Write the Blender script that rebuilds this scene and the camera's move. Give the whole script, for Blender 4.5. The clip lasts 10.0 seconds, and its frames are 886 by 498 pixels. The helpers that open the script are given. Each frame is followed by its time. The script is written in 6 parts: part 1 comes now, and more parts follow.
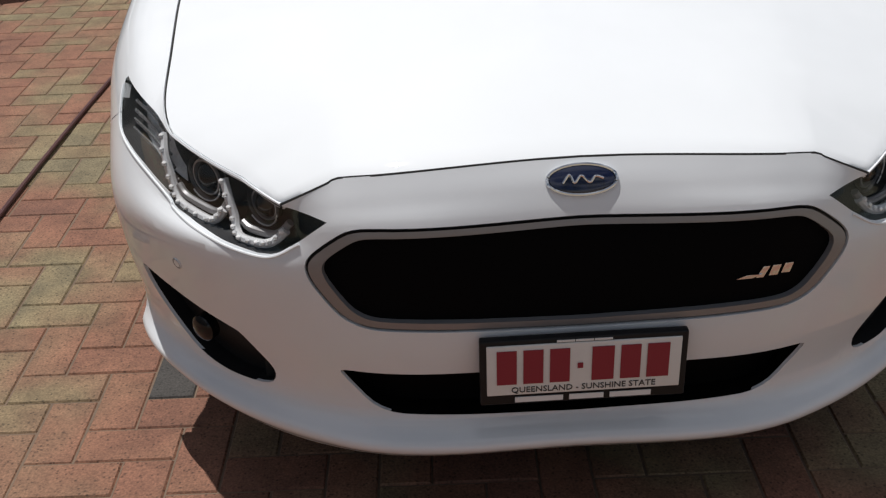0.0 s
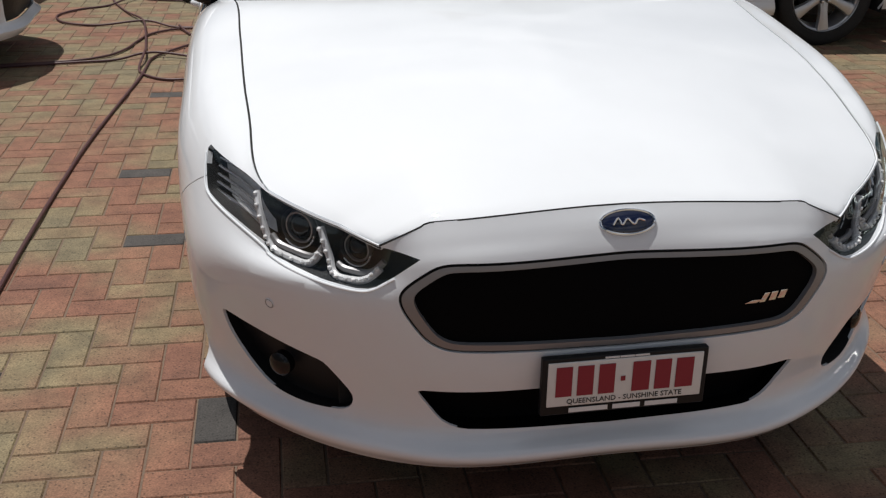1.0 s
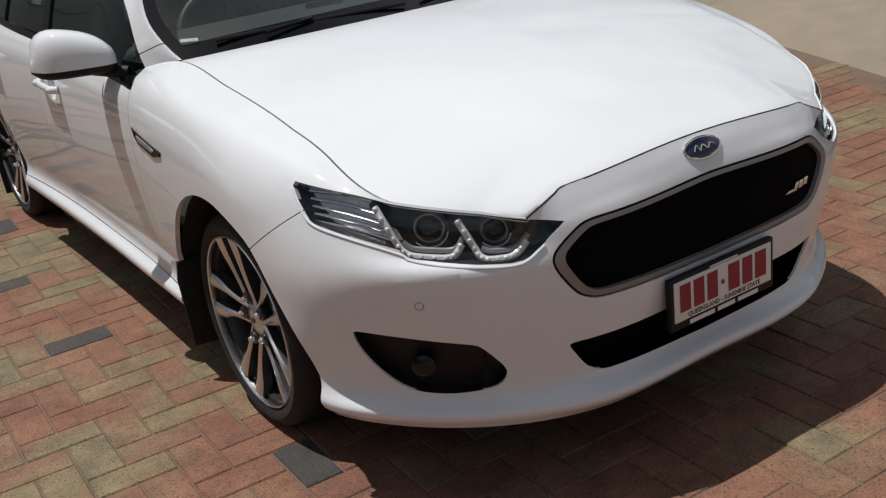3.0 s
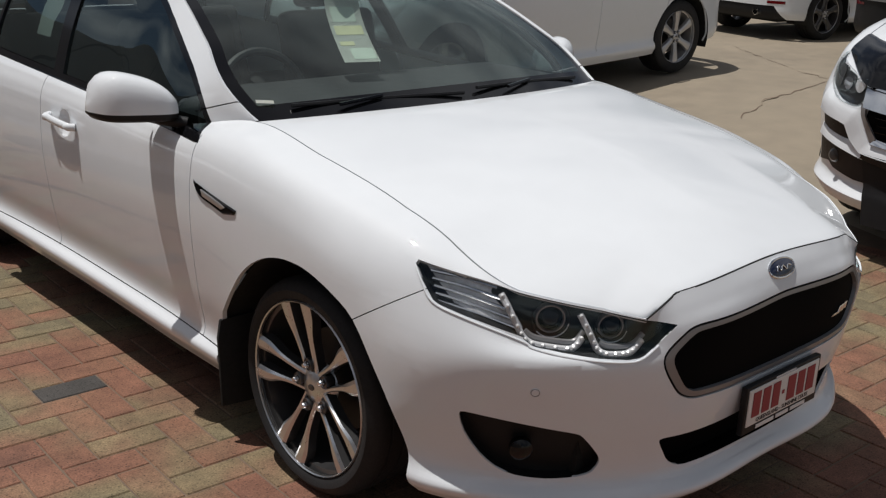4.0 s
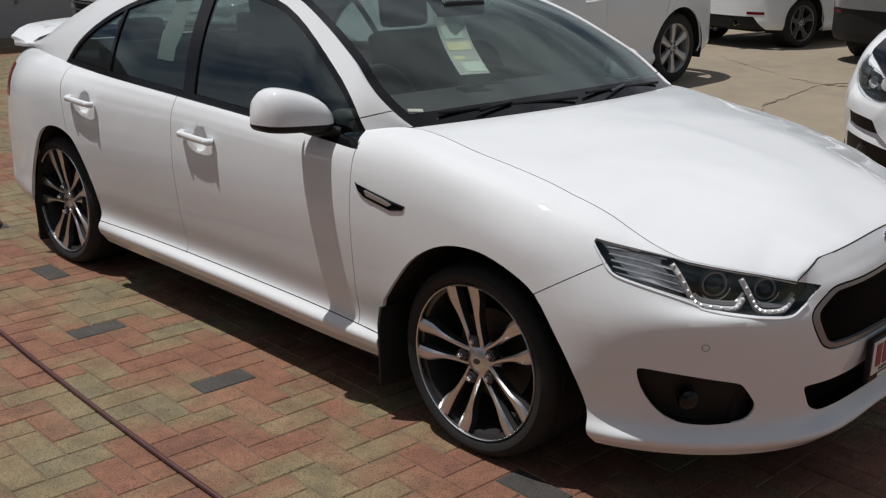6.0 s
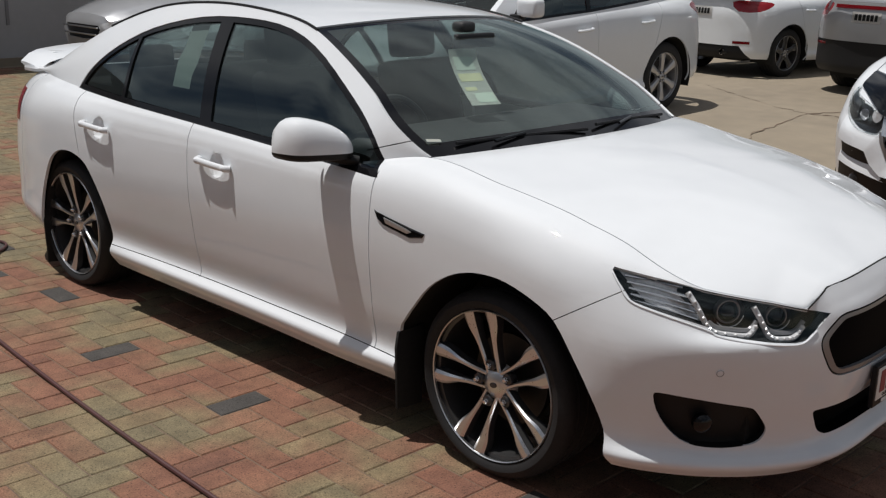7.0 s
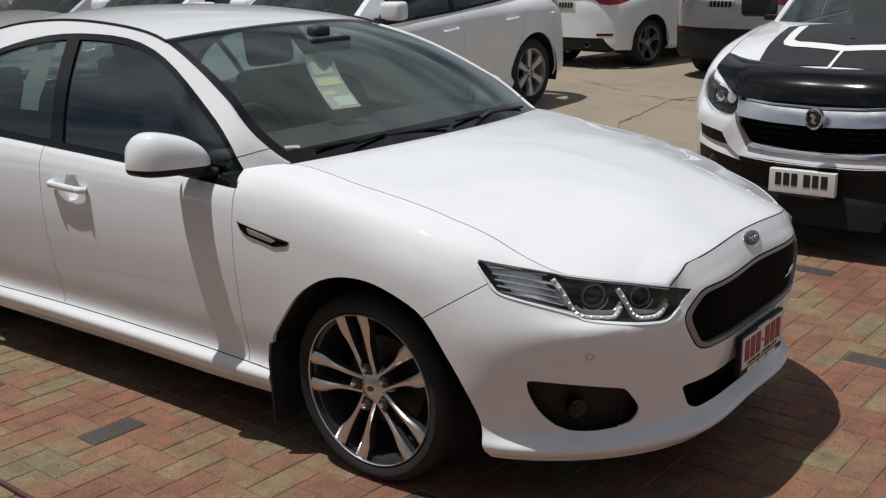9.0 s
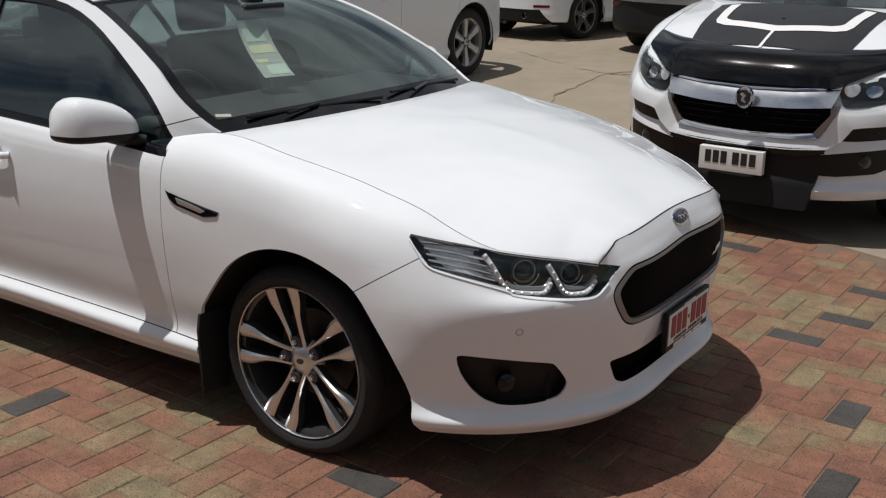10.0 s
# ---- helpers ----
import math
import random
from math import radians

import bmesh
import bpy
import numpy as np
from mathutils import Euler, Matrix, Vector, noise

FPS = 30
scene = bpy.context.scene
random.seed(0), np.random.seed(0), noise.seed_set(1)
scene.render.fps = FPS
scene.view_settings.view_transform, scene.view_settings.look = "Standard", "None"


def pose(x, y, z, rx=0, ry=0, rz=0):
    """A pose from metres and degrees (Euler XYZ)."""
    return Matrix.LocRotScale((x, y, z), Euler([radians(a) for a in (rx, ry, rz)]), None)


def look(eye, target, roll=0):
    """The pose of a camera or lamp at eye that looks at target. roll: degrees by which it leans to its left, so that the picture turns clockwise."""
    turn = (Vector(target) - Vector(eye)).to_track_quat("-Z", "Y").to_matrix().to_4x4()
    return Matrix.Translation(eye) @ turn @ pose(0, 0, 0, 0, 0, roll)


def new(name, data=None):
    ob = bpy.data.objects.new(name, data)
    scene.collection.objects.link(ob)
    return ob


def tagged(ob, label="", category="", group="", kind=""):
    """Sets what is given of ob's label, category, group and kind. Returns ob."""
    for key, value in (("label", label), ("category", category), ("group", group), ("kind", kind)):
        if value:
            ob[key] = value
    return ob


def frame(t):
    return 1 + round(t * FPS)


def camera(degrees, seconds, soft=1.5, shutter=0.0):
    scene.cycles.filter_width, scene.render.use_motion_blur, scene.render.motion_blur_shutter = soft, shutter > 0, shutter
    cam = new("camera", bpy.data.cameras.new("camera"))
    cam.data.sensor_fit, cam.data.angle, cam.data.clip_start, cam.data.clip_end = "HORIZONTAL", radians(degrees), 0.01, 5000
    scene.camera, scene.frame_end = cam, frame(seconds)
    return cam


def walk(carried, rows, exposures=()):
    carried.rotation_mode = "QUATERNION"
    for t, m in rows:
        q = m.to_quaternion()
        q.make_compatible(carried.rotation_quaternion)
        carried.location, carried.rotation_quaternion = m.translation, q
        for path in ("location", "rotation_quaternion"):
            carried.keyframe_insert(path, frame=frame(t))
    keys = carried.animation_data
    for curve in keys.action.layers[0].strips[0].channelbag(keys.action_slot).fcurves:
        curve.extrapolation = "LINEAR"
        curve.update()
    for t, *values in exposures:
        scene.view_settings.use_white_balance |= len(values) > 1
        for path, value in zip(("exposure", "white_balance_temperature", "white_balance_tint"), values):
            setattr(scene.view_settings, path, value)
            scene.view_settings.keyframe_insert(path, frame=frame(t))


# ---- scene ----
cam = camera(45.4, 10.0, soft=1.25)
PATH = [
    (0, (-0.298, -2.55, 1.553), (-0.235, -0.799, 0.589), -2.2),
    (0.5, (-0.495, -2.739, 1.54), (-0.27, -0.949, 0.676), -0.1),
    (1, (-0.775, -2.886, 1.595), (-0.421, -1.08, 0.811), 0.8),
    (1.5, (-1.126, -2.942, 1.609), (-0.689, -1.123, 0.9), 0.7),
    (2, (-1.387, -2.902, 1.587), (-0.747, -1.138, 0.894), -1.3),
    (2.5, (-1.598, -2.793, 1.586), (-0.752, -1.113, 0.906), -4.3),
    (2.7, (-1.692, -2.752, 1.572), (-0.795, -1.12, 0.842), -6.6),
    (3.8, (-2.371, -2.384, 1.655), (-1.1, -0.974, 1.023), -0.4),
    (4, (-2.488, -2.288, 1.679), (-1.197, -0.895, 1.054), 2.4),
    (4.5, (-2.77, -2.156, 1.655), (-1.362, -0.866, 1.059), -0.6),
    (5, (-2.998, -2.134, 1.699), (-1.449, -1.013, 1.111), 0.4),
    (5.5, (-3.082, -2.154, 1.678), (-1.698, -0.837, 1.085), -0.0),
    (5.7, (-3.124, -2.165, 1.676), (-1.782, -0.805, 1.087), 0.7),
    (6.8, (-3.373, -2.122, 1.714), (-1.937, -0.85, 1.146), 1.7),
    (7, (-3.368, -2.129, 1.721), (-1.973, -0.804, 1.177), 1.6),
    (7.5, (-3.38, -2.131, 1.725), (-2.016, -0.751, 1.242), 0.7),
    (8, (-3.39, -2.145, 1.721), (-2.031, -0.754, 1.252), 0.3),
    (8.5, (-3.351, -2.161, 1.702), (-1.946, -0.824, 1.213), -0.7),
    (9, (-3.299, -2.176, 1.699), (-1.768, -1.005, 1.167), -1.1),
    (9.5, (-3.274, -2.19, 1.701), (-1.685, -1.116, 1.134), -0.7),
    (10, (-3.286, -2.174, 1.714), (-1.696, -1.114, 1.124), 0.8),
]
walk(cam, [(t, look(eye, target, roll)) for t, eye, target, roll in PATH],
     [(0, .08), (.2, .16), (.5, .22), (1, .08), (1.5, -.02), (2, -.10), (2.5, -.12), (2.7, -.10), (3.8, -.02), (4, -.13), (4.5, -.20), (5.5, -.24), (5.7, -.20), (7, -.08), (8.5, -.08), (10, -.04)])

# ---------------- light ----------------
TO_SUN = Vector((-0.20, 0.245, 1.0)).normalized()
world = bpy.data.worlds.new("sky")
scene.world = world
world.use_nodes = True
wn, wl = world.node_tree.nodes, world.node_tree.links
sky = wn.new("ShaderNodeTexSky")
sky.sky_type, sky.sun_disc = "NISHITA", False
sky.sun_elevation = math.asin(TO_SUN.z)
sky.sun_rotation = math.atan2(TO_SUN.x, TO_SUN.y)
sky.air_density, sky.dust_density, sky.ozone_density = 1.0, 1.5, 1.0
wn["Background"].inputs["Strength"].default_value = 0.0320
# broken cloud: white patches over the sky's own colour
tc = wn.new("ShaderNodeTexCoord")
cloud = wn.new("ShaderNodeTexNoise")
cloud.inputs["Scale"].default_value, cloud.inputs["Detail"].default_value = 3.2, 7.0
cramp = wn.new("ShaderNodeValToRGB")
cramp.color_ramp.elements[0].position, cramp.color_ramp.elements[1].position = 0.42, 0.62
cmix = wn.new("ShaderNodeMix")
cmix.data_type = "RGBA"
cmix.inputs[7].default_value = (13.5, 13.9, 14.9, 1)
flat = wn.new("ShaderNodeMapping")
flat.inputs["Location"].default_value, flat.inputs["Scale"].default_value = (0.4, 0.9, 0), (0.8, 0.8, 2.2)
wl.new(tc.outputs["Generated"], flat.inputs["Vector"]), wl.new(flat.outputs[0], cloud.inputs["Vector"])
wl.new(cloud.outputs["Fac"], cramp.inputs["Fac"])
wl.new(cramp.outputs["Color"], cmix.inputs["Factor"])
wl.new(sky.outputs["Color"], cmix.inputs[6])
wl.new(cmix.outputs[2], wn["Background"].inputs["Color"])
sun = new("sun", bpy.data.lights.new("sun", "SUN"))
sun.data.energy, sun.data.angle, sun.data.color = 3.75, radians(0.53), (1.0, 0.965, 0.925)
sun.matrix_world = look(TO_SUN * 40, (0, 0, 0))


# ---------------- materials ----------------
def material(name, base, rough=0.5, metal=0.0, coat=0.0, vary=0.0, scale=8.0, bump=0.0, bump_scale=60.0, spec=0.5, flake=0.0):
    """A principled surface with mottling at two scales and fine relief."""
    m = bpy.data.materials.new(name)
    m.use_nodes = True
    n, l = m.node_tree.nodes, m.node_tree.links
    p = n["Principled BSDF"]
    p.inputs["Base Color"].default_value = (*base, 1)
    p.inputs["Roughness"].default_value, p.inputs["Metallic"].default_value = rough, metal
    p.inputs["Coat Weight"].default_value, p.inputs["Coat Roughness"].default_value = coat, 0.03
    p.inputs["Specular IOR Level"].default_value = spec
    co = n.new("ShaderNodeTexCoord")
    if vary:
        big, fine, both, mix = n.new("ShaderNodeTexNoise"), n.new("ShaderNodeTexNoise"), n.new("ShaderNodeMath"), n.new("ShaderNodeMapRange")
        big.inputs["Scale"].default_value, fine.inputs["Scale"].default_value = scale, scale * 9
        big.inputs["Detail"].default_value = 4
        both.operation = "ADD"
        l.new(co.outputs["Object"], big.inputs["Vector"]), l.new(co.outputs["Object"], fine.inputs["Vector"])
        l.new(big.outputs["Fac"], both.inputs[0]), l.new(fine.outputs["Fac"], both.inputs[1])
        mix.inputs["From Min"].default_value, mix.inputs["From Max"].default_value = 0.6, 1.4
        mix.inputs["To Min"].default_value, mix.inputs["To Max"].default_value = 1 - vary, 1 + vary
        l.new(both.outputs[0], mix.inputs["Value"])
        sc = n.new("ShaderNodeVectorMath")
        sc.operation = "SCALE"
        sc.inputs[0].default_value = base
        l.new(mix.outputs[0], sc.inputs["Scale"])
        l.new(sc.outputs[0], p.inputs["Base Color"])
        rr = n.new("ShaderNodeMapRange")
        rr.inputs["From Min"].default_value, rr.inputs["From Max"].default_value = 0.6, 1.4
        rr.inputs["To Min"].default_value, rr.inputs["To Max"].default_value = rough * 0.85, min(1, rough * 1.15)
        l.new(both.outputs[0], rr.inputs["Value"]), l.new(rr.outputs[0], p.inputs["Roughness"])
    if bump:
        bn, b = n.new("ShaderNodeTexNoise"), n.new("ShaderNodeBump")
        bn.inputs["Scale"].default_value, bn.inputs["Detail"].default_value = bump_scale, 5
        b.inputs["Strength"].default_value, b.inputs["Distance"].default_value = bump, 0.004
        l.new(co.outputs["Object"], bn.inputs["Vector"]), l.new(bn.outputs["Fac"], b.inputs["Height"])
        l.new(b.outputs["Normal"], p.inputs["Normal"])
    return m


def glass(name, tint, clear, rough=0.0, dust=0.0, ior=1.55):
    """Window glass: a thin tinted pane, part clear and part mirror by Fresnel."""
    m = bpy.data.materials.new(name)
    m.use_nodes = True
    n, l = m.node_tree.nodes, m.node_tree.links
    n.remove(n["Principled BSDF"])
    tr, gl, mix, fr = n.new("ShaderNodeBsdfTransparent"), n.new("ShaderNodeBsdfGlossy"), n.new("ShaderNodeMixShader"), n.new("ShaderNodeLayerWeight")
    tr.inputs["Color"].default_value = (*[c * clear for c in tint], 1)
    gl.inputs["Roughness"].default_value, gl.inputs["Color"].default_value = rough, (.86, 1, .98, 1)
    fr.inputs["Blend"].default_value = 0.5
    # gloss by angle: the same from both sides of the thin pane
    r0 = ((ior - 1) / (ior + 1)) ** 2
    power, span = n.new("ShaderNodeMath"), n.new("ShaderNodeMapRange")
    power.operation = "POWER"
    power.inputs[1].default_value = 4.5
    span.inputs["To Min"].default_value, span.inputs["To Max"].default_value = r0, 1.0
    l.new(fr.outputs["Facing"], power.inputs[0]), l.new(power.outputs[0], span.inputs["Value"])
    l.new(span.outputs[0], mix.inputs["Fac"]), l.new(tr.outputs[0], mix.inputs[1]), l.new(gl.outputs[0], mix.inputs[2])
    film, dirty, dn, dm = n.new("ShaderNodeBsdfDiffuse"), n.new("ShaderNodeMixShader"), n.new("ShaderNodeTexNoise"), n.new("ShaderNodeMath")
    film.inputs["Color"].default_value = (.62, .64, .60, 1)
    dn.inputs["Scale"].default_value, dn.inputs["Detail"].default_value = 5.0, 6.0
    dm.operation = "MULTIPLY"
    dm.inputs[1].default_value = dust * 2
    co = n.new("ShaderNodeTexCoord")
    l.new(co.outputs["Object"], dn.inputs["Vector"]), l.new(dn.outputs["Fac"], dm.inputs[0])
    l.new(dm.outputs[0], dirty.inputs["Fac"]), l.new(mix.outputs[0], dirty.inputs[1]), l.new(film.outputs[0], dirty.inputs[2])
    l.new(dirty.outputs[0], n["Material Output"].inputs["Surface"])
    return m


M = {
    "white": material("white car paint", (0.755, 0.783, 0.812), 0.62, coat=1.0, vary=0.012, scale=2.0, spec=0.25),
    "silver": material("silver car paint", (0.20, 0.21, 0.22), 0.30, metal=0.6, coat=1.0, vary=0.03),
    "pale_silver": material("pale silver car paint", (0.44, 0.45, 0.47), 0.32, metal=0.45, coat=1.0, vary=0.03),
    "satin": material("satin chrome", (0.80, 0.81, 0.82), 0.22, metal=1.0, vary=0.03, scale=20),
    "black": material("black plastic", (0.012, 0.012, 0.013), 0.5, vary=0.15, scale=20, bump=0.12, bump_scale=300, spec=0.25),
    "gloss": material("gloss black trim", (0.006, 0.006, 0.007), 0.10, spec=0.35),
    "decal": material("satin black film", (0.016, 0.016, 0.018), 0.38, vary=0.1),
    "mesh": material("black grille mesh", (0.003, 0.003, 0.0035), 0.7, spec=0.04),
    "dark": material("dark underbody", (0.010, 0.010, 0.010), 0.9, vary=0.2),
    "grey": material("satin grey surround", (0.26, 0.26, 0.27), 0.34, metal=0.45),
    "chrome": material("chrome", (0.75, 0.76, 0.78), 0.08, metal=1.0),
    "alloy": material("machined alloy", (0.70, 0.71, 0.72), 0.30, metal=1.0, vary=0.04, scale=30),
    "gunmetal": material("gunmetal wheel paint", (0.055, 0.054, 0.055), 0.3, metal=0.4, coat=0.6),
    "alloy2": material("silver painted alloy", (0.50, 0.50, 0.51), 0.3, metal=0.7),
    "rubber": material("tyre rubber", (0.011, 0.011, 0.012), 0.75, vary=0.2, scale=12, bump=0.2, bump_scale=200),
    "disc": material("brake disc", (0.07, 0.066, 0.062), 0.45, metal=0.9, vary=0.1),
    "seat": material("dark seat fabric", (0.018, 0.018, 0.020), 0.85, vary=0.2, scale=30, bump=0.3, bump_scale=400),
    "dash": material("dark grey dashboard", (0.022, 0.023, 0.025), 0.6, vary=0.15, scale=30, bump=0.15, bump_scale=500),
    "paper": material("printed paper", (0.74, 0.76, 0.70), 0.7, vary=0.06, scale=12),
    "card": material("pale green card", (0.42, 0.50, 0.46), 0.7, vary=0.12, scale=6),
    "yellow": material("yellow print", (0.66, 0.65, 0.40), 0.7, vary=0.1, scale=30),
    "greenish": material("green print", (0.56, 0.64, 0.55), 0.7, vary=0.1, scale=30),
    "plate": material("white number plate", (0.74, 0.73, 0.71), 0.4, vary=0.03),
    "maroon": material("maroon characters", (0.26, 0.016, 0.034), 0.45),
    "ink": material("black characters", (0.02, 0.02, 0.02), 0.5),
    "letter": material("white lettering", (0.75, 0.75, 0.75), 0.5),
    "blue": material("blue enamel", (0.006, 0.010, 0.036), 0.15, coat=0.8),
    "red": material("red lamp lens", (0.27, 0.008, 0.014), 0.22, coat=0.35, vary=0.1, scale=40),
    "sticker": material("red sticker", (0.65, 0.05, 0.08), 0.5),
    "lamp": material("clear ribbed reflector", (0.78, 0.79, 0.80), 0.16, metal=0.45, vary=0.25, scale=45, bump=0.6, bump_scale=90),
    "led": material("frosted light guide", (0.82, 0.83, 0.84), 0.25, coat=0.5, vary=0.1, scale=80),
    "guide": material("clear light guide", (0.62, 0.63, 0.65), 0.18, coat=0.8, vary=0.15, scale=60),
    "bright": material("bright reflector", (0.84, 0.85, 0.87), 0.14, metal=0.35, coat=0.8, vary=0.25, scale=40),
    "housing": material("dark lamp housing", (0.028, 0.028, 0.030), 0.3, metal=0.3),
    "wall": material("grey rendered wall", (0.385, 0.39, 0.40), 0.75, vary=0.06, scale=1.3, bump=0.1, bump_scale=80),
    "concrete": material("stained concrete", (0.258, 0.216, 0.160), 0.85, vary=0.16, scale=0.55, bump=0.35, bump_scale=35),
    "hose": material("maroon rubber hose", (0.075, 0.030, 0.030), 0.5, vary=0.2, scale=20),
    "pane": glass("clear window glass", (0.86, 1.0, 0.96), 0.80, dust=0.030, ior=1.68),
    "tint": glass("tinted side glass", (0.78, 0.95, 0.93), 0.25, dust=0.002, ior=2.0),
    "lens": glass("clear lamp lens", (1, 1, 1), 0.92),
}


# ---------------- mesh tools ----------------
def part(name, bm, mat, parent=None, label="", smooth=True, sharp=40.0):
    """Links a bmesh as one mesh object, under its thing where one is given."""
    me = bpy.data.meshes.new(name)
    bm.normal_update()
    for f in bm.faces:
        f.material_index, f.smooth = 0, smooth
    if smooth:
        for e in bm.edges:
            e.smooth = not (len(e.link_faces) == 2 and e.calc_face_angle(0) > radians(sharp))
    bm.to_mesh(me)
    bm.free()
    me.materials.append(M[mat] if isinstance(mat, str) else mat)
    ob = new(name, me)
    if parent is not None:
        ob.parent = parent
    return tagged(ob, label)


def thing(name, label, category, m=None, group="", kind=""):
    ob = new(name)
    if m is not None:
        ob.matrix_basis = m
    return tagged(ob, label, category, group, kind)


def cr(points, u):
    """A smooth curve through evenly counted points, at the parameters u."""
    p = np.asarray(points, float)
    u = np.clip(np.asarray(u, float), 0, len(p) - 1)
    i = np.minimum(u.astype(int), len(p) - 2)
    t = u - i
    t = t.reshape(t.shape + (1,) * (p.ndim - 1))
    q = np.concatenate([2 * p[:1] - p[1:2], p, 2 * p[-1:] - p[-2:-1]])
    a, b, c, d = q[i], q[i + 1], q[i + 2], q[i + 3]
    return 0.5 * (2 * b + (c - a) * t + (2 * a - 5 * b + 4 * c - d) * t**2 + (3 * b - a - 3 * c + d) * t**3)


def grid(bm, P, flip=False, closed=False):
    """Faces over an array of places (rows, columns, 3). Returns the vertices."""
    V = [[bm.verts.new(p) for p in row] for row in P]
    n = len(V[0])
    for i in range(len(V) - 1):
        for j in range(n if closed else n - 1):
            k = (j + 1) % n
            f = [V[i][j], V[i][k], V[i + 1][k], V[i + 1][j]]
            try:
                bm.faces.new(f[::-1] if flip else f)
            except ValueError:
                pass
    return V


def box(bm, x0, x1, y0, y1, z0, z1, bevel=0.0, m=None):
    g = bmesh.ops.create_cube(bm, size=1.0, matrix=Matrix.LocRotScale(((x0 + x1) / 2, (y0 + y1) / 2, (z0 + z1) / 2), None, (x1 - x0, y1 - y0, z1 - z0)))
    vs = g["verts"]
    if bevel:
        es = list({e for v in vs for e in v.link_edges})
        r = bmesh.ops.bevel(bm, geom=es, offset=bevel, segments=3, affect="EDGES", profile=0.6)
        vs = list({v for f in r["faces"] for v in f.verts} | {v for v in vs if v.is_valid})
    if m is not None:
        bmesh.ops.transform(bm, matrix=m, verts=vs)
    return bm


def boxed(*a, **k):
    return box(bmesh.new(), *a, **k)


def lathe(bm, profile, n=48, axis="x", close=False):
    """Turns (radius, offset) pairs about an axis through the origin."""
    a = np.linspace(0, 2 * np.pi, n, endpoint=False)
    P = []
    for r, h in profile:
        if axis == "x":
            P.append(np.stack([np.full(n, h), r * np.cos(a), r * np.sin(a)], -1))
        elif axis == "y":
            P.append(np.stack([r * np.cos(a), np.full(n, h), r * np.sin(a)], -1))
        else:
            P.append(np.stack([r * np.cos(a), r * np.sin(a), np.full(n, h)], -1))
    grid(bm, np.array(P), closed=True)
    bmesh.ops.remove_doubles(bm, verts=bm.verts, dist=1e-5)
    bmesh.ops.recalc_face_normals(bm, faces=bm.faces)
    return bm


def prism(outline, depth, m=None, bevel=0.0):
    """A flat outline (2D, in x and z) with thickness along +y."""
    bm = bmesh.new()
    f = bm.faces.new([bm.verts.new((p[0], 0, p[1])) for p in outline])
    r = bmesh.ops.extrude_face_region(bm, geom=[f])
    bmesh.ops.translate(bm, vec=(0, depth, 0), verts=[v for v in r["geom"] if isinstance(v, bmesh.types.BMVert)])
    bmesh.ops.recalc_face_normals(bm, faces=bm.faces)
    if bevel:
        bmesh.ops.bevel(bm, geom=list(bm.edges), offset=bevel, segments=2, affect="EDGES", profile=0.6)
    if m is not None:
        bm.transform(m)
    return bm


def tube(points, radius, n=8, per=6):
    """A round bar along a smooth line through the points."""
    u = np.linspace(0, len(points) - 1, (len(points) - 1) * per + 1)
    C = cr(points, u)
    T = np.gradient(C, axis=0)
    T /= np.linalg.norm(T, axis=1)[:, None] + 1e-12
    P, side = [], None
    for c, t in zip(C, T):
        ref = np.array([0, 0, 1.0]) if abs(t[2]) < 0.9 else np.array([1.0, 0, 0])
        a = np.cross(t, ref)
        a /= np.linalg.norm(a)
        b = np.cross(a, t)
        w = np.linspace(0, 2 * np.pi, n, endpoint=False)
        P.append(c + radius * (np.cos(w)[:, None] * a + np.sin(w)[:, None] * b))
    bm = bmesh.new()
    V = grid(bm, np.array(P), closed=True)
    bm.faces.new(V[0][::-1]), bm.faces.new(V[-1])
    bmesh.ops.recalc_face_normals(bm, faces=bm.faces)
    return bm


def cut(bm, poly, uv, near):
    """Cuts a convex outline through a skin. uv maps a place to the outline's plane (two rows of three), near picks the faces concerned.
    Returns the faces inside."""
    poly = [np.array(p, float) for p in poly]
    c = sum(poly) / len(poly)
    U, W = (Vector(r) for r in uv)
    lo, hi = np.min(poly, 0) - 0.03, np.max(poly, 0) + 0.03

    def spot(v):
        return np.array((U.dot(v), W.dot(v)))

    def close(f):
        q = spot(f.calc_center_median())
        return near(f.calc_center_median()) and (q > lo).all() and (q < hi).all()

    planes = []
    for a, b in zip(poly, poly[1:] + poly[:1]):
        d = b - a
        nrm = np.array((-d[1], d[0])) / np.linalg.norm(d)
        if nrm @ (c - a) > 0:
            nrm = -nrm
        planes.append((a, nrm))
    fs = [f for f in bm.faces if close(f)]
    for a, nrm in planes:
        g = fs + list({e for f in fs for e in f.edges}) + list({v for f in fs for v in f.verts})
        r = bmesh.ops.bisect_plane(bm, geom=g, dist=1e-5, plane_co=U * a[0] + W * a[1], plane_no=U * nrm[0] + W * nrm[1])
        fs = [f for f in r["geom"] if isinstance(f, bmesh.types.BMFace) and nrm @ (spot(f.calc_center_median()) - a) < 1e-6]
    return fs


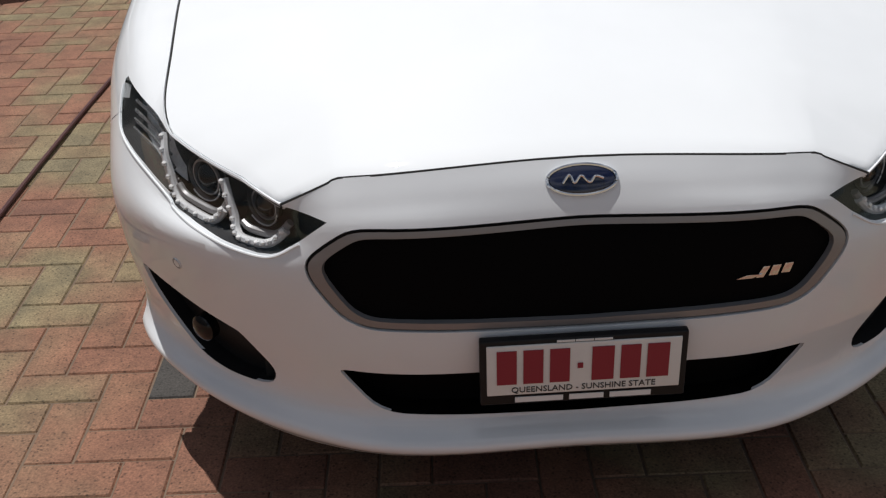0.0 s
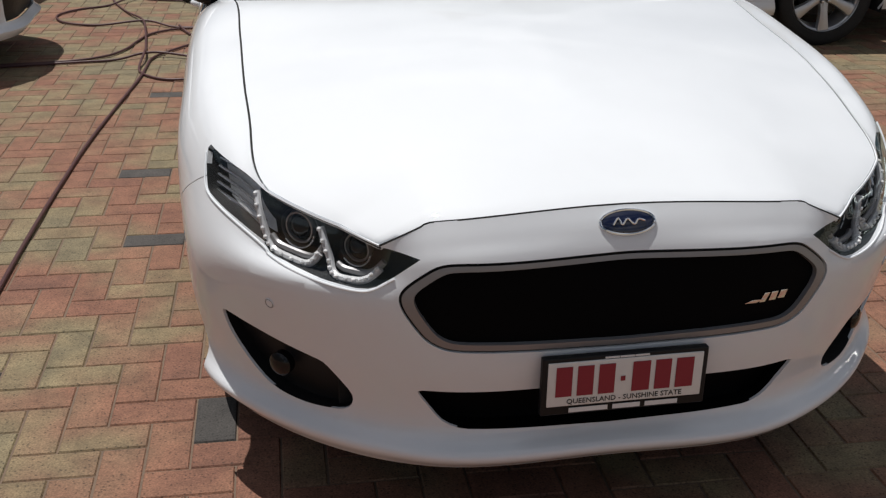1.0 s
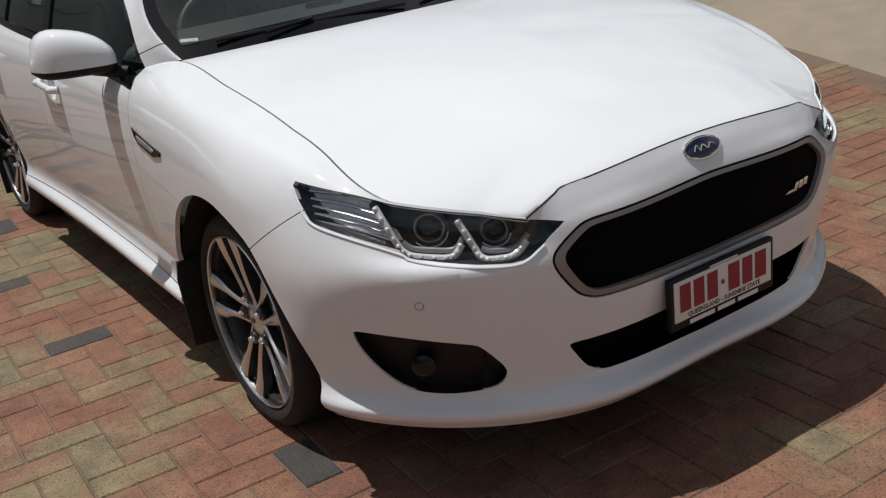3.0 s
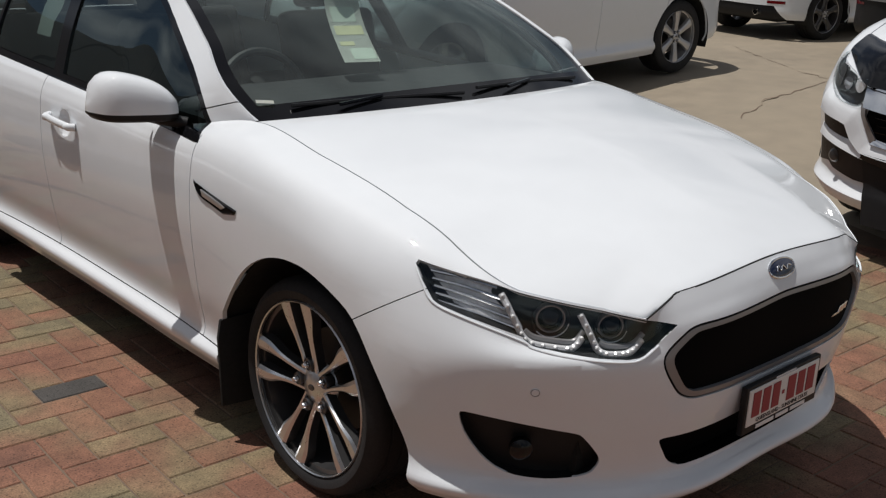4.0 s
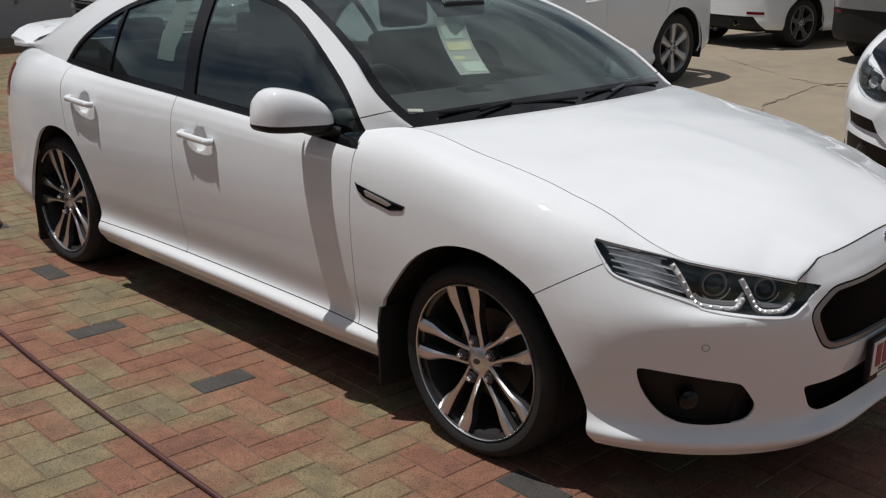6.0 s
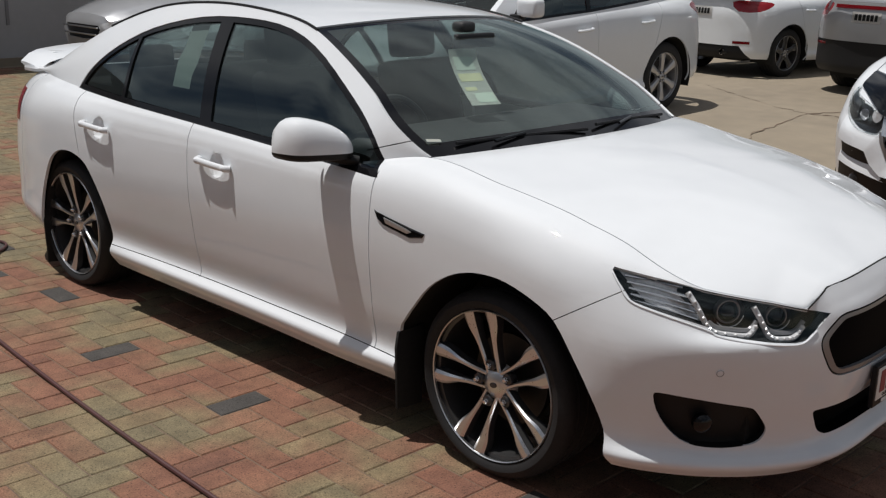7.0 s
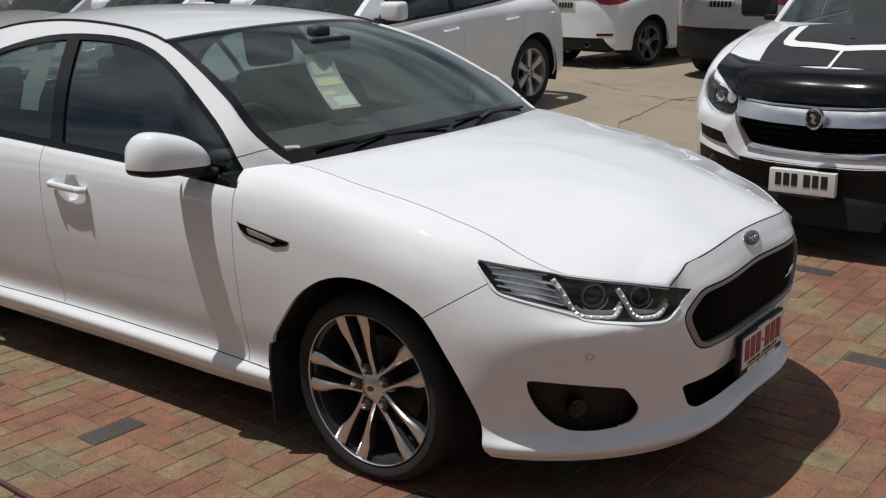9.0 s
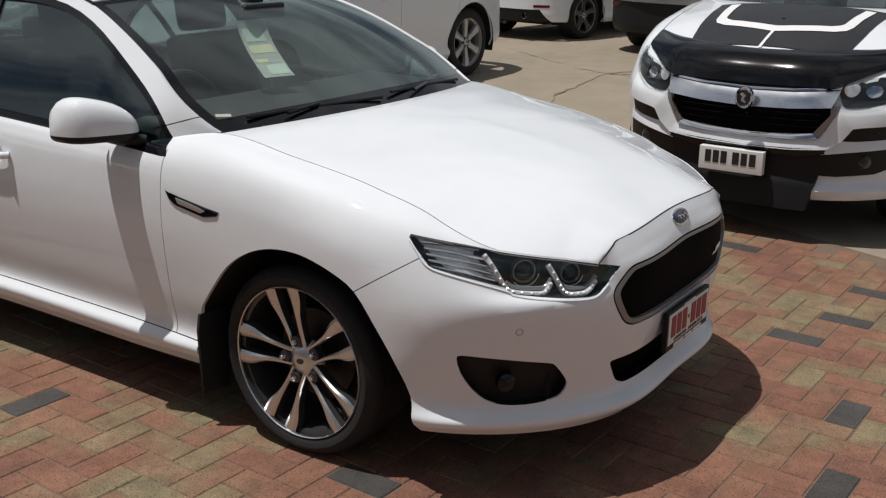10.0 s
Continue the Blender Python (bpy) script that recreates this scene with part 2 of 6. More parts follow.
def gap(bm, co, no, near, width=0.0045):
    """A shut line: two cuts along a plane, and the sliver between them taken out."""
    no, co = Vector(no).normalized(), Vector(co)
    for s in (-1, 1):
        fs = [f for f in bm.faces if near(f.calc_center_median())]
        g = fs + list({e for f in fs for e in f.edges}) + list({v for f in fs for v in f.verts})
        bmesh.ops.bisect_plane(bm, geom=g, dist=1e-5, plane_co=co + no * s * width / 2, plane_no=no)
    dead = [f for f in bm.faces if near(f.calc_center_median()) and abs(no.dot(f.calc_center_median() - co)) < width / 2 - 1e-6]
    bmesh.ops.delete(bm, geom=dead, context="FACES")


def pick(bm, k):
    """A copy of the faces that carry the mark k."""
    b = bm.copy()
    bmesh.ops.delete(b, geom=[f for f in b.faces if f.material_index != k], context="FACES")
    return b


def rim(bm, depth, way=None):
    """Turns the open edges of a skin inward, or along a way, so that it has a thickness to see."""
    bm.normal_update()
    es = [e for e in bm.edges if e.is_boundary]
    nrm = {v: v.normal.copy() for e in es for v in e.verts}
    r = bmesh.ops.extrude_edge_only(bm, edges=es)
    vs = [v for v in r["geom"] if isinstance(v, bmesh.types.BMVert)]
    for v in vs:
        n = next((nrm[e.other_vert(v)] for e in v.link_edges if e.other_vert(v) in nrm), Vector((0, 0, 1)))
        v.co -= (Vector(way) if way is not None else n) * depth
    return bm


def islands(bm):
    """Each connected piece of a mesh as a mesh of its own."""
    left, out = set(bm.faces), []
    bm.faces.index_update()
    while left:
        todo, seen = [next(iter(left))], set()
        while todo:
            f = todo.pop()
            if f in seen:
                continue
            seen.add(f)
            todo += [g for v in f.verts for g in v.link_faces if g not in seen]
        left -= seen
        keep_ = {f.index for f in seen}
        b = bm.copy()
        b.faces.ensure_lookup_table()
        bmesh.ops.delete(b, geom=[f for f in b.faces if f.index not in keep_], context="FACES")
        out.append(b)
    bm.free()
    return out


def push(bm, vec):
    bmesh.ops.translate(bm, vec=vec, verts=bm.verts)
    return bm


def words(text, size, m, depth=0.0006):
    """Raised lettering in the built-in font, as a bmesh, centred."""
    cu = bpy.data.curves.new("lettering", "FONT")
    cu.body, cu.size, cu.align_x, cu.align_y, cu.extrude = text, size, "CENTER", "CENTER", depth
    cu.resolution_u = 2
    ob = bpy.data.objects.new("lettering", cu)
    scene.collection.objects.link(ob)
    bpy.context.view_layer.update()
    me = ob.evaluated_get(bpy.context.evaluated_depsgraph_get()).to_mesh()
    bm = bmesh.new()
    bm.from_mesh(me)
    bpy.data.objects.remove(ob)
    bm.transform(m)
    return bm


# ---------------- the white sedan ----------------
class Shell:
    """The skin of a car, from a plan outline and upright profiles along it. Places are for the half with x > 0; the car faces -y."""

    def __init__(self, plan, inset, height):
        self.plan, self.inset, self.height = self.ghost(plan, True), self.ghost(inset), self.ghost(height)
        self.step = np.linalg.norm(np.diff(self.plan, axis=0), axis=1)

    def curve(self, rows, u):
        """A smooth curve through rows that stand at uneven steps along the outline."""
        p, h = np.asarray(rows, float), self.step[:, None]
        d = np.diff(p, axis=0) / h
        m = np.concatenate([d[:1], (d[1:] * h[:-1] + d[:-1] * h[1:]) / (h[1:] + h[:-1]), d[-1:]])
        u = np.clip(np.asarray(u, float), 0, len(p) - 1)
        i = np.minimum(u.astype(int), len(p) - 2)
        t = (u - i)[:, None]
        return (2 * t**3 - 3 * t**2 + 1) * p[i] + (t**3 - 2 * t**2 + t) * h[i] * m[i] + (3 * t**2 - 2 * t**3) * p[i + 1] + (t**3 - t**2) * h[i] * m[i + 1]

    @staticmethod
    def ghost(rows, plan=False):
        p = np.asarray(rows, float)
        if not plan:
            p = p.T
        first, last = p[1].copy(), p[-2].copy()
        if plan:
            first[0], last[0] = -first[0], -last[0]
        return np.concatenate([[first], p, [last]])

    def sharp(self, rows, u):
        """Smooth along the car, but straight between the two corners of the nose line."""
        w, t = self.curve(rows, u), (u - 2)[:, None]
        upper = np.arange(rows.shape[1])[None] >= 6
        w = np.where((t >= 0) & (t <= 1) & upper, rows[2] * (1 - t) + rows[3] * t, w)
        s = t + 1
        w = np.where((s >= 0) & (s <= 1) & upper, rows[1] * (1 - s * s) + rows[2] * s * s, w)
        for k in (1, 2):
            s = t - k
            w = np.where((s >= 0) & (s <= 1) & (np.arange(rows.shape[1])[None] == 7), rows[2 + k] * (1 - s) + rows[3 + k] * s, w)
        return w

    def at(self, u, v):
        """Places for parameters u along the outline and v up the profile, as a (v, u, 3) array."""
        u, v = np.atleast_1d(u).astype(float) + 1, np.atleast_1d(v).astype(float)
        b, e = self.curve(self.plan, u), 1e-3
        t = self.curve(self.plan, u + e) - self.curve(self.plan, u - e)
        t /= np.linalg.norm(t, axis=1)[:, None]
        n = np.stack([t[:, 1], -t[:, 0]], -1)
        D, Z = cr(self.sharp(self.inset, u).T, v), cr(self.sharp(self.height, u).T, v)
        xy = b[None] - n[None] * D[..., None]
        return np.concatenate([xy, Z[..., None]], -1)

    def u_at_y(self, y):
        us = np.linspace(4, 14.9, 500)
        return float(np.interp(y, self.curve(self.plan, us + 1)[:, 1], us))


def both(P):
    """The other half of an array of places."""
    Q = np.array(P)
    Q[..., 0] *= -1
    return Q


PLAN = [(0, -0.972), (0.43, -0.945), (0.525, -0.906), (0.62, -0.850), (0.78, -0.705), (0.895, -0.53), (0.944, -0.31), (0.946, 0.08), (0.940, 0.40), (0.932, 0.75),
        (0.925, 1.20), (0.925, 1.75), (0.935, 2.35), (0.940, 2.84), (0.905, 3.26), (0.80, 3.57), (0.54, 3.76), (0, 3.83)]
# profiles from the sill or lip up to the bonnet, belt or boot edge: how far in from the outline, and how high
INSET_LOW = [.040, .040, .040, .040, .036, .030, .03, .05, .050, .050, .050, .050, .05, .04, .03, .03, .03, .03]
INSET_LIP = [.000, .004, .010, .011, .008, .000, .00, .005, .006, .010, .010, .010, .008, .00, .0, .0, .0, .0]
INSET_TUCK = [.046, .047, .048, .048, .044, .026, -.004, .01, .034, .046, .048, .048, .036, .00, .0, .0, .0, .0]
INSET_LOWER = [.012, .013, .014, .014, .012, .000, .00, .00, .014, .026, .028, .028, .020, .00, .0, .0, .0, .0]
INSET_GIRTH = [.000, -.002, -.008, -.013, -.014, -.008, .00, .00, .000, .006, .008, .008, .004, .00, .0, .0, .0, .0]
INSET_UPPER = [.008, .008, .012, .017, .022, .038, .018, .012, .014, .016, .018, .018, .016, .012, .015, .02, .00, .00]
INSET_SHOULDER = [.032, .028, .018, .030, .032, .082, .080, .060, .066, .036, .038, .040, .045, .060, .08, .07, .03, .02]
INSET_EDGE = [.059, .051, .017, .048, .058, .142, .175, .172, .158, .060, .060, .062, .075, .125, .16, .15, .07, .05]
INSET = [INSET_LOW, INSET_LIP, INSET_TUCK, INSET_LOWER, INSET_GIRTH, INSET_UPPER, INSET_SHOULDER, INSET_EDGE]
HEIGHT_LOW = [.205, .205, .206, .208, .215, .225, .23, .22, .215, .205, .205, .205, .21, .23, .25, .26, .26, .26]
HEIGHT_LIP = [.252, .252, .253, .255, .260, .268, .28, .29, .285, .278, .278, .278, .28, .29, .32, .33, .33, .33]
HEIGHT_TUCK = [.305, .305, .305, .307, .312, .330, .37, .37, .345, .335, .335, .335, .35, .38, .41, .42, .42, .42]
HEIGHT_LOWER = [.465, .465, .465, .465, .470, .480, .49, .50, .490, .470, .470, .470, .48, .50, .52, .52, .52, .52]
HEIGHT_GIRTH = [.600, .604, .618, .626, .630, .632, .65, .70, .710, .700, .690, .690, .69, .70, .68, .64, .64, .64]
HEIGHT_UPPER = [.706, .698, .680, .674, .688, .768, .79, .855, .895, .875, .880, .885, .89, .89, .87, .84, .82, .82]
HEIGHT_SHOULDER = [.772, .750, .722, .726, .753, .836, .886, .950, .988, .935, .942, .955, .965, .98, .985, .96, .94, .93]
HEIGHT_EDGE = [.816, .792, .745, .765, .799, .864, .920, .984, 1.026, .966, .970, .985, 1.0, 1.02, 1.03, 1.03, 1.02, 1.01]
HEIGHT = [HEIGHT_LOW, HEIGHT_LIP, HEIGHT_TUCK, HEIGHT_LOWER, HEIGHT_GIRTH, HEIGHT_UPPER, HEIGHT_SHOULDER, HEIGHT_EDGE]
FRONT_AXLE, REAR_AXLE, HUB = 0.0, 2.838, 0.325
# headlamp in three joined fields: the finned outer one, the two bowls, and the pointed inner end
HEAD_OUT = [(0.294, 0.838), (0.09, 0.804), (0.03, 0.7925), (0.03, 0.690), (0.170, 0.730), (0.232, 0.746), (0.252, 0.757), (0.284, 0.801), (0.300, 0.830)]
HEAD_MID = [(0.03, 0.7925), (-0.254, 0.744), (-0.266, 0.658), (-0.252, 0.653), (-0.226, 0.651), (-0.155, 0.656), (-0.065, 0.665), (-0.005, 0.673), (0.010, 0.677), (0.03, 0.690)]
HEAD_IN = [(-0.254, 0.744), (-0.345, 0.7225), (-0.300, 0.683), (-0.266, 0.658)]
HEAD = [(0.294, 0.838), (-0.345, 0.722), (-0.262, 0.655), (-0.226, 0.650), (0.010, 0.677), (0.252, 0.757), (0.300, 0.830)]
GRILLE = [(0.0, 0.722), (0.375, 0.714), (0.408, 0.706), (0.470, 0.658), (0.480, 0.637), (0.470, 0.608), (0.430, 0.550), (0.405, 0.533), (0.374, 0.522), (0.0, 0.510)]
GRILLE_IN = [(0.0, 0.711), (0.372, 0.702), (0.397, 0.694), (0.447, 0.656), (0.455, 0.637), (0.446, 0.611), (0.412, 0.560), (0.394, 0.546), (0.370, 0.536), (0.0, 0.523)]
INTAKE = [(0.0, 0.409), (0.436, 0.409), (0.442, 0.401), (0.388, 0.322), (0.348, 0.303), (0.0, 0.292)]
FOG = [(0.178, 0.486), (0.166, 0.493), (0.02, 0.470), (-0.118, 0.446), (-0.134, 0.437), (-0.180, 0.374), (-0.184, 0.350), (-0.170, 0.322), (-0.140, 0.309), (-0.05, 0.302), (0.03, 0.308), (0.078, 0.326), (0.122, 0.366), (0.162, 0.428)]
ARCH_F = [(0.41, 0.15), (0.405, 0.40), (0.34, 0.51), (0.24, 0.625), (0.15, 0.688), (0.066, 0.72), (-0.02, 0.732), (-0.107, 0.728), (-0.211, 0.699), (-0.296, 0.652), (-0.372, 0.548), (-0.428, 0.452), (-0.470, 0.34), (-0.51, 0.15)]
ARCH_R = [(3.10, 0.15), (3.085, 0.313), (3.04, 0.472), (2.945, 0.633), (2.86, 0.70), (2.755, 0.724), (2.65, 0.716), (2.555, 0.672), (2.463, 0.545), (2.41, 0.40), (2.385, 0.15)]


def rounded(poly, per=4):
    """The convex outline around a smooth line through the corners."""
    q = poly[-2:] + poly + poly[:2]
    pts = sorted({(round(float(a), 5), round(float(b), 5)) for a, b in cr(q, np.linspace(2, len(poly) + 2, len(poly) * per + 1))})
    out = []
    for seq in (pts, pts[::-1]):
        side = []
        for p in seq:
            while len(side) > 1 and (side[-1][0] - side[-2][0]) * (p[1] - side[-2][1]) - (side[-1][1] - side[-2][1]) * (p[0] - side[-2][0]) <= 1e-7:
                side.pop()
            side.append(p)
        out += side[:-1]
    return out


def soften(poly, r, n=4):
    """The outline with its corners rounded off over the length r."""
    p, out = [np.array(q, float) for q in poly], []
    for i, q in enumerate(p):
        a, b = p[i - 1], p[(i + 1) % len(p)]
        la, lb = np.linalg.norm(a - q), np.linalg.norm(b - q)
        s_, e_ = q + (a - q) * min(r, .45 * la) / la, q + (b - q) * min(r, .45 * lb) / lb
        out += [tuple((1 - t) ** 2 * s_ + 2 * t * (1 - t) * q + t * t * e_) for t in np.linspace(0, 1, n)]
    return out


HEAD = rounded(HEAD)
FOG = soften(FOG, .03, 3)
DIAG = ((0.7071, 0.7071, 0), (0, 0, 1))
DIAG_L = ((-0.7071, 0.7071, 0), (0, 0, 1))
SIDE, FACE = ((0, 1, 0), (0, 0, 1)), ((1, 0, 0), (0, 0, 1))


def mirrored(poly):
    return poly + [(-x, z) for x, z in reversed(poly) if x > 1e-6]


def inset_poly(poly, d):
    """The convex outline moved inward by d."""
    p = [np.array(q, float) for q in poly]
    c = sum(p) / len(p)
    out = []
    for i, q in enumerate(p):
        a, b = p[i - 1], p[(i + 1) % len(p)]
        e1, e2 = (q - a) / np.linalg.norm(q - a), (b - q) / np.linalg.norm(b - q)
        n1, n2 = np.array((-e1[1], e1[0])), np.array((-e2[1], e2[0]))
        if n1 @ (c - q) < 0:
            n1, n2 = -n1, -n2
        m = (n1 + n2) / max(0.6, np.linalg.norm(n1 + n2))
        out.append(tuple(q + m * d / max(0.5, m @ n1)))
    return out


def circle(cy, cz, r, n=36):
    return [(cy + r * math.cos(2 * math.pi * i / n), cz + r * math.sin(2 * math.pi * i / n)) for i in range(n)]


def wheel(parent, m, style, outer=0.327, rim_r=0.260, width=0.235):
    """A wheel whose outer face looks to -x, built about its hub."""
    bm = lathe(bmesh.new(), [(rim_r - .004, -.003), (rim_r + .006, .004), (rim_r + .004, .012), (rim_r - .012, .018), (rim_r - .018, .05), (rim_r - .035, .14), (rim_r - .01, width - .02)], 64)
    w = part("wheel", bm, "gunmetal" if style in ("twin", "dark") else "alloy2", parent, "gunmetal alloy wheel with machined face" if style == "twin" else "silver alloy wheel")
    w.matrix_basis = m
    h = outer - rim_r
    tyre = [(rim_r + .002, .002), (rim_r + .012, -.010), (rim_r + h * .5, -.014), (outer - .018, -.004), (outer - .006, .008), (outer, .03)]
    for i in range(4):
        y = .045 + i * (width - .09) / 3
        tyre += [(outer, y), (outer - .007, y + .002), (outer - .007, y + .008), (outer, y + .010)]
    tyre += [(outer - .004, width - .01), (outer - .02, width + .005), (rim_r, width)]
    part("tyre", lathe(bmesh.new(), tyre, 72), "rubber", w, "black low-profile tyre")
    lip = lathe(bmesh.new(), [(rim_r - .0025, .002), (rim_r - .002, -.006), (rim_r + .001, -.009), (rim_r + .004, -.004)], 64)
    part("rim_lip", lip, "alloy" if style == "twin" else "alloy2", w)
    part("brake_disc", lathe(bmesh.new(), [(.0, .105), (.158, .105), (.158, .125), (.06, .13), (.0, .13)], 40), "disc", w)
    n = {"twin": 5, "six": 6, "five": 5, "dark": 5}[style]
    R, NR = rim_r - .006, (.069 if style == "twin" else .047)
    for k in range(n):
        ang = 2 * math.pi * k / n + math.pi / 2
        arms = (-1, 1) if style == "twin" else (0,)
        for s in arms:
            # centre line of the arm in the wheel's plane: across, along
            if style == "twin":
                line = [(s * .024, .040), (s * .028, .10), (s * .036, .155), (s * .047, .205), (s * .050, R)]
                wide = [.0075, .008, .0105, .020, .024]
            elif style == "six":
                line = [(0, .04), (0, .10), (0, .16), (0, R)]
                wide = [.030, .026, .030, .042]
            else:
                line = [(0, .04), (0, .10), (0, .16), (0, R)]
                wide = [.040, .026, .026, .045]
            dep = [.022, .016, .009, .002, -.004] if len(line) == 5 else [.020, .012, .006, .002]
            u = np.linspace(0, len(line) - 1, 13)
            L, Wd, Dp = cr(line, u), cr(wide, u), cr(dep, u)
            P = []
            for (a, r), wd, d in zip(L, Wd, Dp):
                sec = [(-wd * 1.2, .034), (-wd, .006), (-wd * .5, 0), (wd * .5, 0), (wd, .006), (wd * 1.2, .034)]
                P.append([(d + dx, (a + q) * math.sin(ang) + r * math.cos(ang), -(a + q) * math.cos(ang) + r * math.sin(ang)) for q, dx in sec])
            face, flank = bmesh.new(), bmesh.new()
            P = np.array(P)
            grid(face, P[:, 1:5])
            bmesh.ops.recalc_face_normals(face, faces=face.faces)
            if sum(f.normal.x for f in face.faces) > 0:
                bmesh.ops.reverse_faces(face, faces=face.faces)
            sp = part("spoke", face, {"twin": "alloy", "dark": "gunmetal"}.get(style, "alloy2"), w, sharp=25)
            for cols in (P[:, 0:2], P[:, 4:6]):
                grid(flank, cols)
            part("spoke_flank", flank, "gunmetal" if style == "twin" else "alloy2", sp)
        a2 = ang if style == "twin" else ang + math.pi / n
        nut = lathe(bmesh.new(), [(.0, -.012), (.006, -.011), (.009, -.006), (.0105, .000), (.0105, .014)], 12)
        nut.transform(Matrix.Translation((.008, NR * math.cos(a2), NR * math.sin(a2))))
        part("lug_nut", nut, "chrome", w)
        big = 1.25 if style == "twin" else 1
        pocket = lathe(bmesh.new(), [(.0, .002), (.0135 * big, .002), (.0150 * big, -.001), (.0160 * big, .004), (.0150 * big, .030)], 16)
        pocket.transform(Matrix.Translation((.014, NR * math.cos(a2), NR * math.sin(a2))))
        part("nut_pocket", pocket, "gunmetal", w)
    hub = lathe(bmesh.new(), [(.0, .013), (.026, .014), (.031, .017), (.046, .020), (.052, .026), (.070, .06)], 40)
    part("hub", hub, "alloy" if style == "twin" else "alloy2", w)
    cap = lathe(bmesh.new(), [(.0, .0), (.009, .0), (.0125, .003)], 24)
    cap.transform(Matrix.Translation((.0105, 0, 0)) @ Matrix.Diagonal((1, 1.3, .8, 1)))
    part("cap_badge", cap, "gunmetal", w)
    return w


def bars(name, widths, x0, x1, z0, z1, y, mat, parent, label, space=.35):
    """A row of plain upright bars that stands for characters."""
    total = sum(widths) + space * (len(widths) - 1)
    bm, x, k = bmesh.new(), x0, (x1 - x0) / total
    for wd in widths:
        if wd > 0:
            box(bm, x, x + wd * k, y - .0015, y, z0, z1)
        x += (wd + space) * k
    return part(name, bm, mat, parent, label, smooth=False)


car = thing("sedan_car", "white four-door sedan with black grille parked on brick paving", "car")
shell = Shell(PLAN, INSET, HEIGHT)
US, VS = np.linspace(0, 17, 17 * 12 + 1), np.linspace(0, 7, 43)
skin = bmesh.new()
P = shell.at(US, VS)
grid(skin, P), grid(skin, both(P), flip=True)
bmesh.ops.remove_doubles(skin, verts=skin.verts, dist=2e-4)
bmesh.ops.recalc_face_normals(skin, faces=skin.faces)
if sum(f.normal.x * f.calc_center_median().x for f in skin.faces) < 0:
    bmesh.ops.reverse_faces(skin, faces=skin.faces)

# wheel arches
def arc(poly, n=40):
    """A wheel arch outline, smoothed."""
    return [tuple(p) for p in cr(poly, np.linspace(0, len(poly) - 1, n))]


for poly in (ARCH_F, ARCH_R):
    ins = cut(skin, arc(poly), SIDE, lambda c: abs(c.x) > 0.7)
    bmesh.ops.delete(skin, geom=ins, context="FACES")
# the nose: lamps, grille, intake and fog recesses
BODY, LAMP_R, LAMP_L, BEZEL, MESH, INT, FOGR, FOGL, FENDER, DOOR_F, DOOR_R, QUARTER, SILL, TAIL, DLO, GROOVE = range(16)
for k, uv, sg in ((LAMP_L, DIAG, 1), (LAMP_R, DIAG_L, -1)):
    for field in (HEAD_OUT, HEAD_MID, HEAD_IN):
        for f in cut(skin, field, uv, lambda c: c.y < -0.2 and c.x * sg > 0.3):
            f.material_index = k
for k, uv, sg in ((FOGL, DIAG, 1), (FOGR, DIAG_L, -1)):
    for f in cut(skin, FOG, uv, lambda c: c.y < -0.35 and c.x * sg > 0.4):
        f.material_index = k
G_OUT = soften(mirrored(GRILLE), .03)
for f in cut(skin, inset_poly(G_OUT, -0.006), FACE, lambda c: c.y < -0.7 and abs(c.x) < 0.6):
    f.material_index = GROOVE
for f in cut(skin, G_OUT, FACE, lambda c: c.y < -0.7 and abs(c.x) < 0.6):
    f.material_index = BEZEL
for f in cut(skin, soften(mirrored(GRILLE_IN), .03), FACE, lambda c: c.y < -0.7 and abs(c.x) < 0.6):
    f.material_index = MESH
for f in cut(skin, soften(mirrored(INTAKE), .02, 3), FACE, lambda c: c.y < -0.7 and abs(c.x) < 0.6):
    f.material_index = INT
# window line
BELT = [(0.565, 0.945), (0.90, 0.957), (1.73, 0.986), (2.50, 1.006), (2.775, 1.016), (2.79, 1.03), (2.72, 1.125), (2.57, 1.235), (2.34, 1.334), (2.0, 1.403), (1.65, 1.418), (1.35, 1.394),
        (1.05, 1.308), (0.80, 1.185), (0.66, 1.09), (0.60, 1.02), (0.572, 0.965)]
BELT = rounded(BELT, 3)
for f in cut(skin, BELT, SIDE, lambda c: abs(c.x) > 0.6 and 0.5 < c.y < 3):
    f.material_index = DLO
# shut lines
near_side = lambda c: abs(c.x) > 0.70
gap(skin, (0, -0.392, 0.7165), (0, 0.103, 0.159), lambda c: near_side(c) and (abs(c.x) + c.y) * 0.7071 > 0.27 and c.y < -0.2 and c.z > 0.6, 0.003)
gap(skin, (0, 0.545, 0.6), (0, 1, -0.012), lambda c: near_side(c) and 0.4 < c.y < 0.7 and c.z > 0.315 and c.z < 0.97)
gap(skin, (0, 1.71, 0.6), (0, 1, -0.05), lambda c: near_side(c) and 1.5 < c.y < 1.9 and c.z > 0.315)
gap(skin, (0, 2.50, 0.45), (0, 1, -0.62), lambda c: near_side(c) and 2.2 < c.y < 2.9 and 0.315 < c.z < 0.72)
gap(skin, (0, 2.668, 0.9), (0, 1, -0.28), lambda c: near_side(c) and 2.5 < c.y < 2.9 and c.z > 0.72)
gap(skin, (0, 1.5, 0.315), (0, 0, 1), lambda c: near_side(c) and 0.36 < c.y < 2.5 and c.z < 0.4, 0.003)
gap(skin, (0, 3.34, 0.6), (0, 1, 0.1), lambda c: near_side(c) and 3.1 < c.y < 3.6)
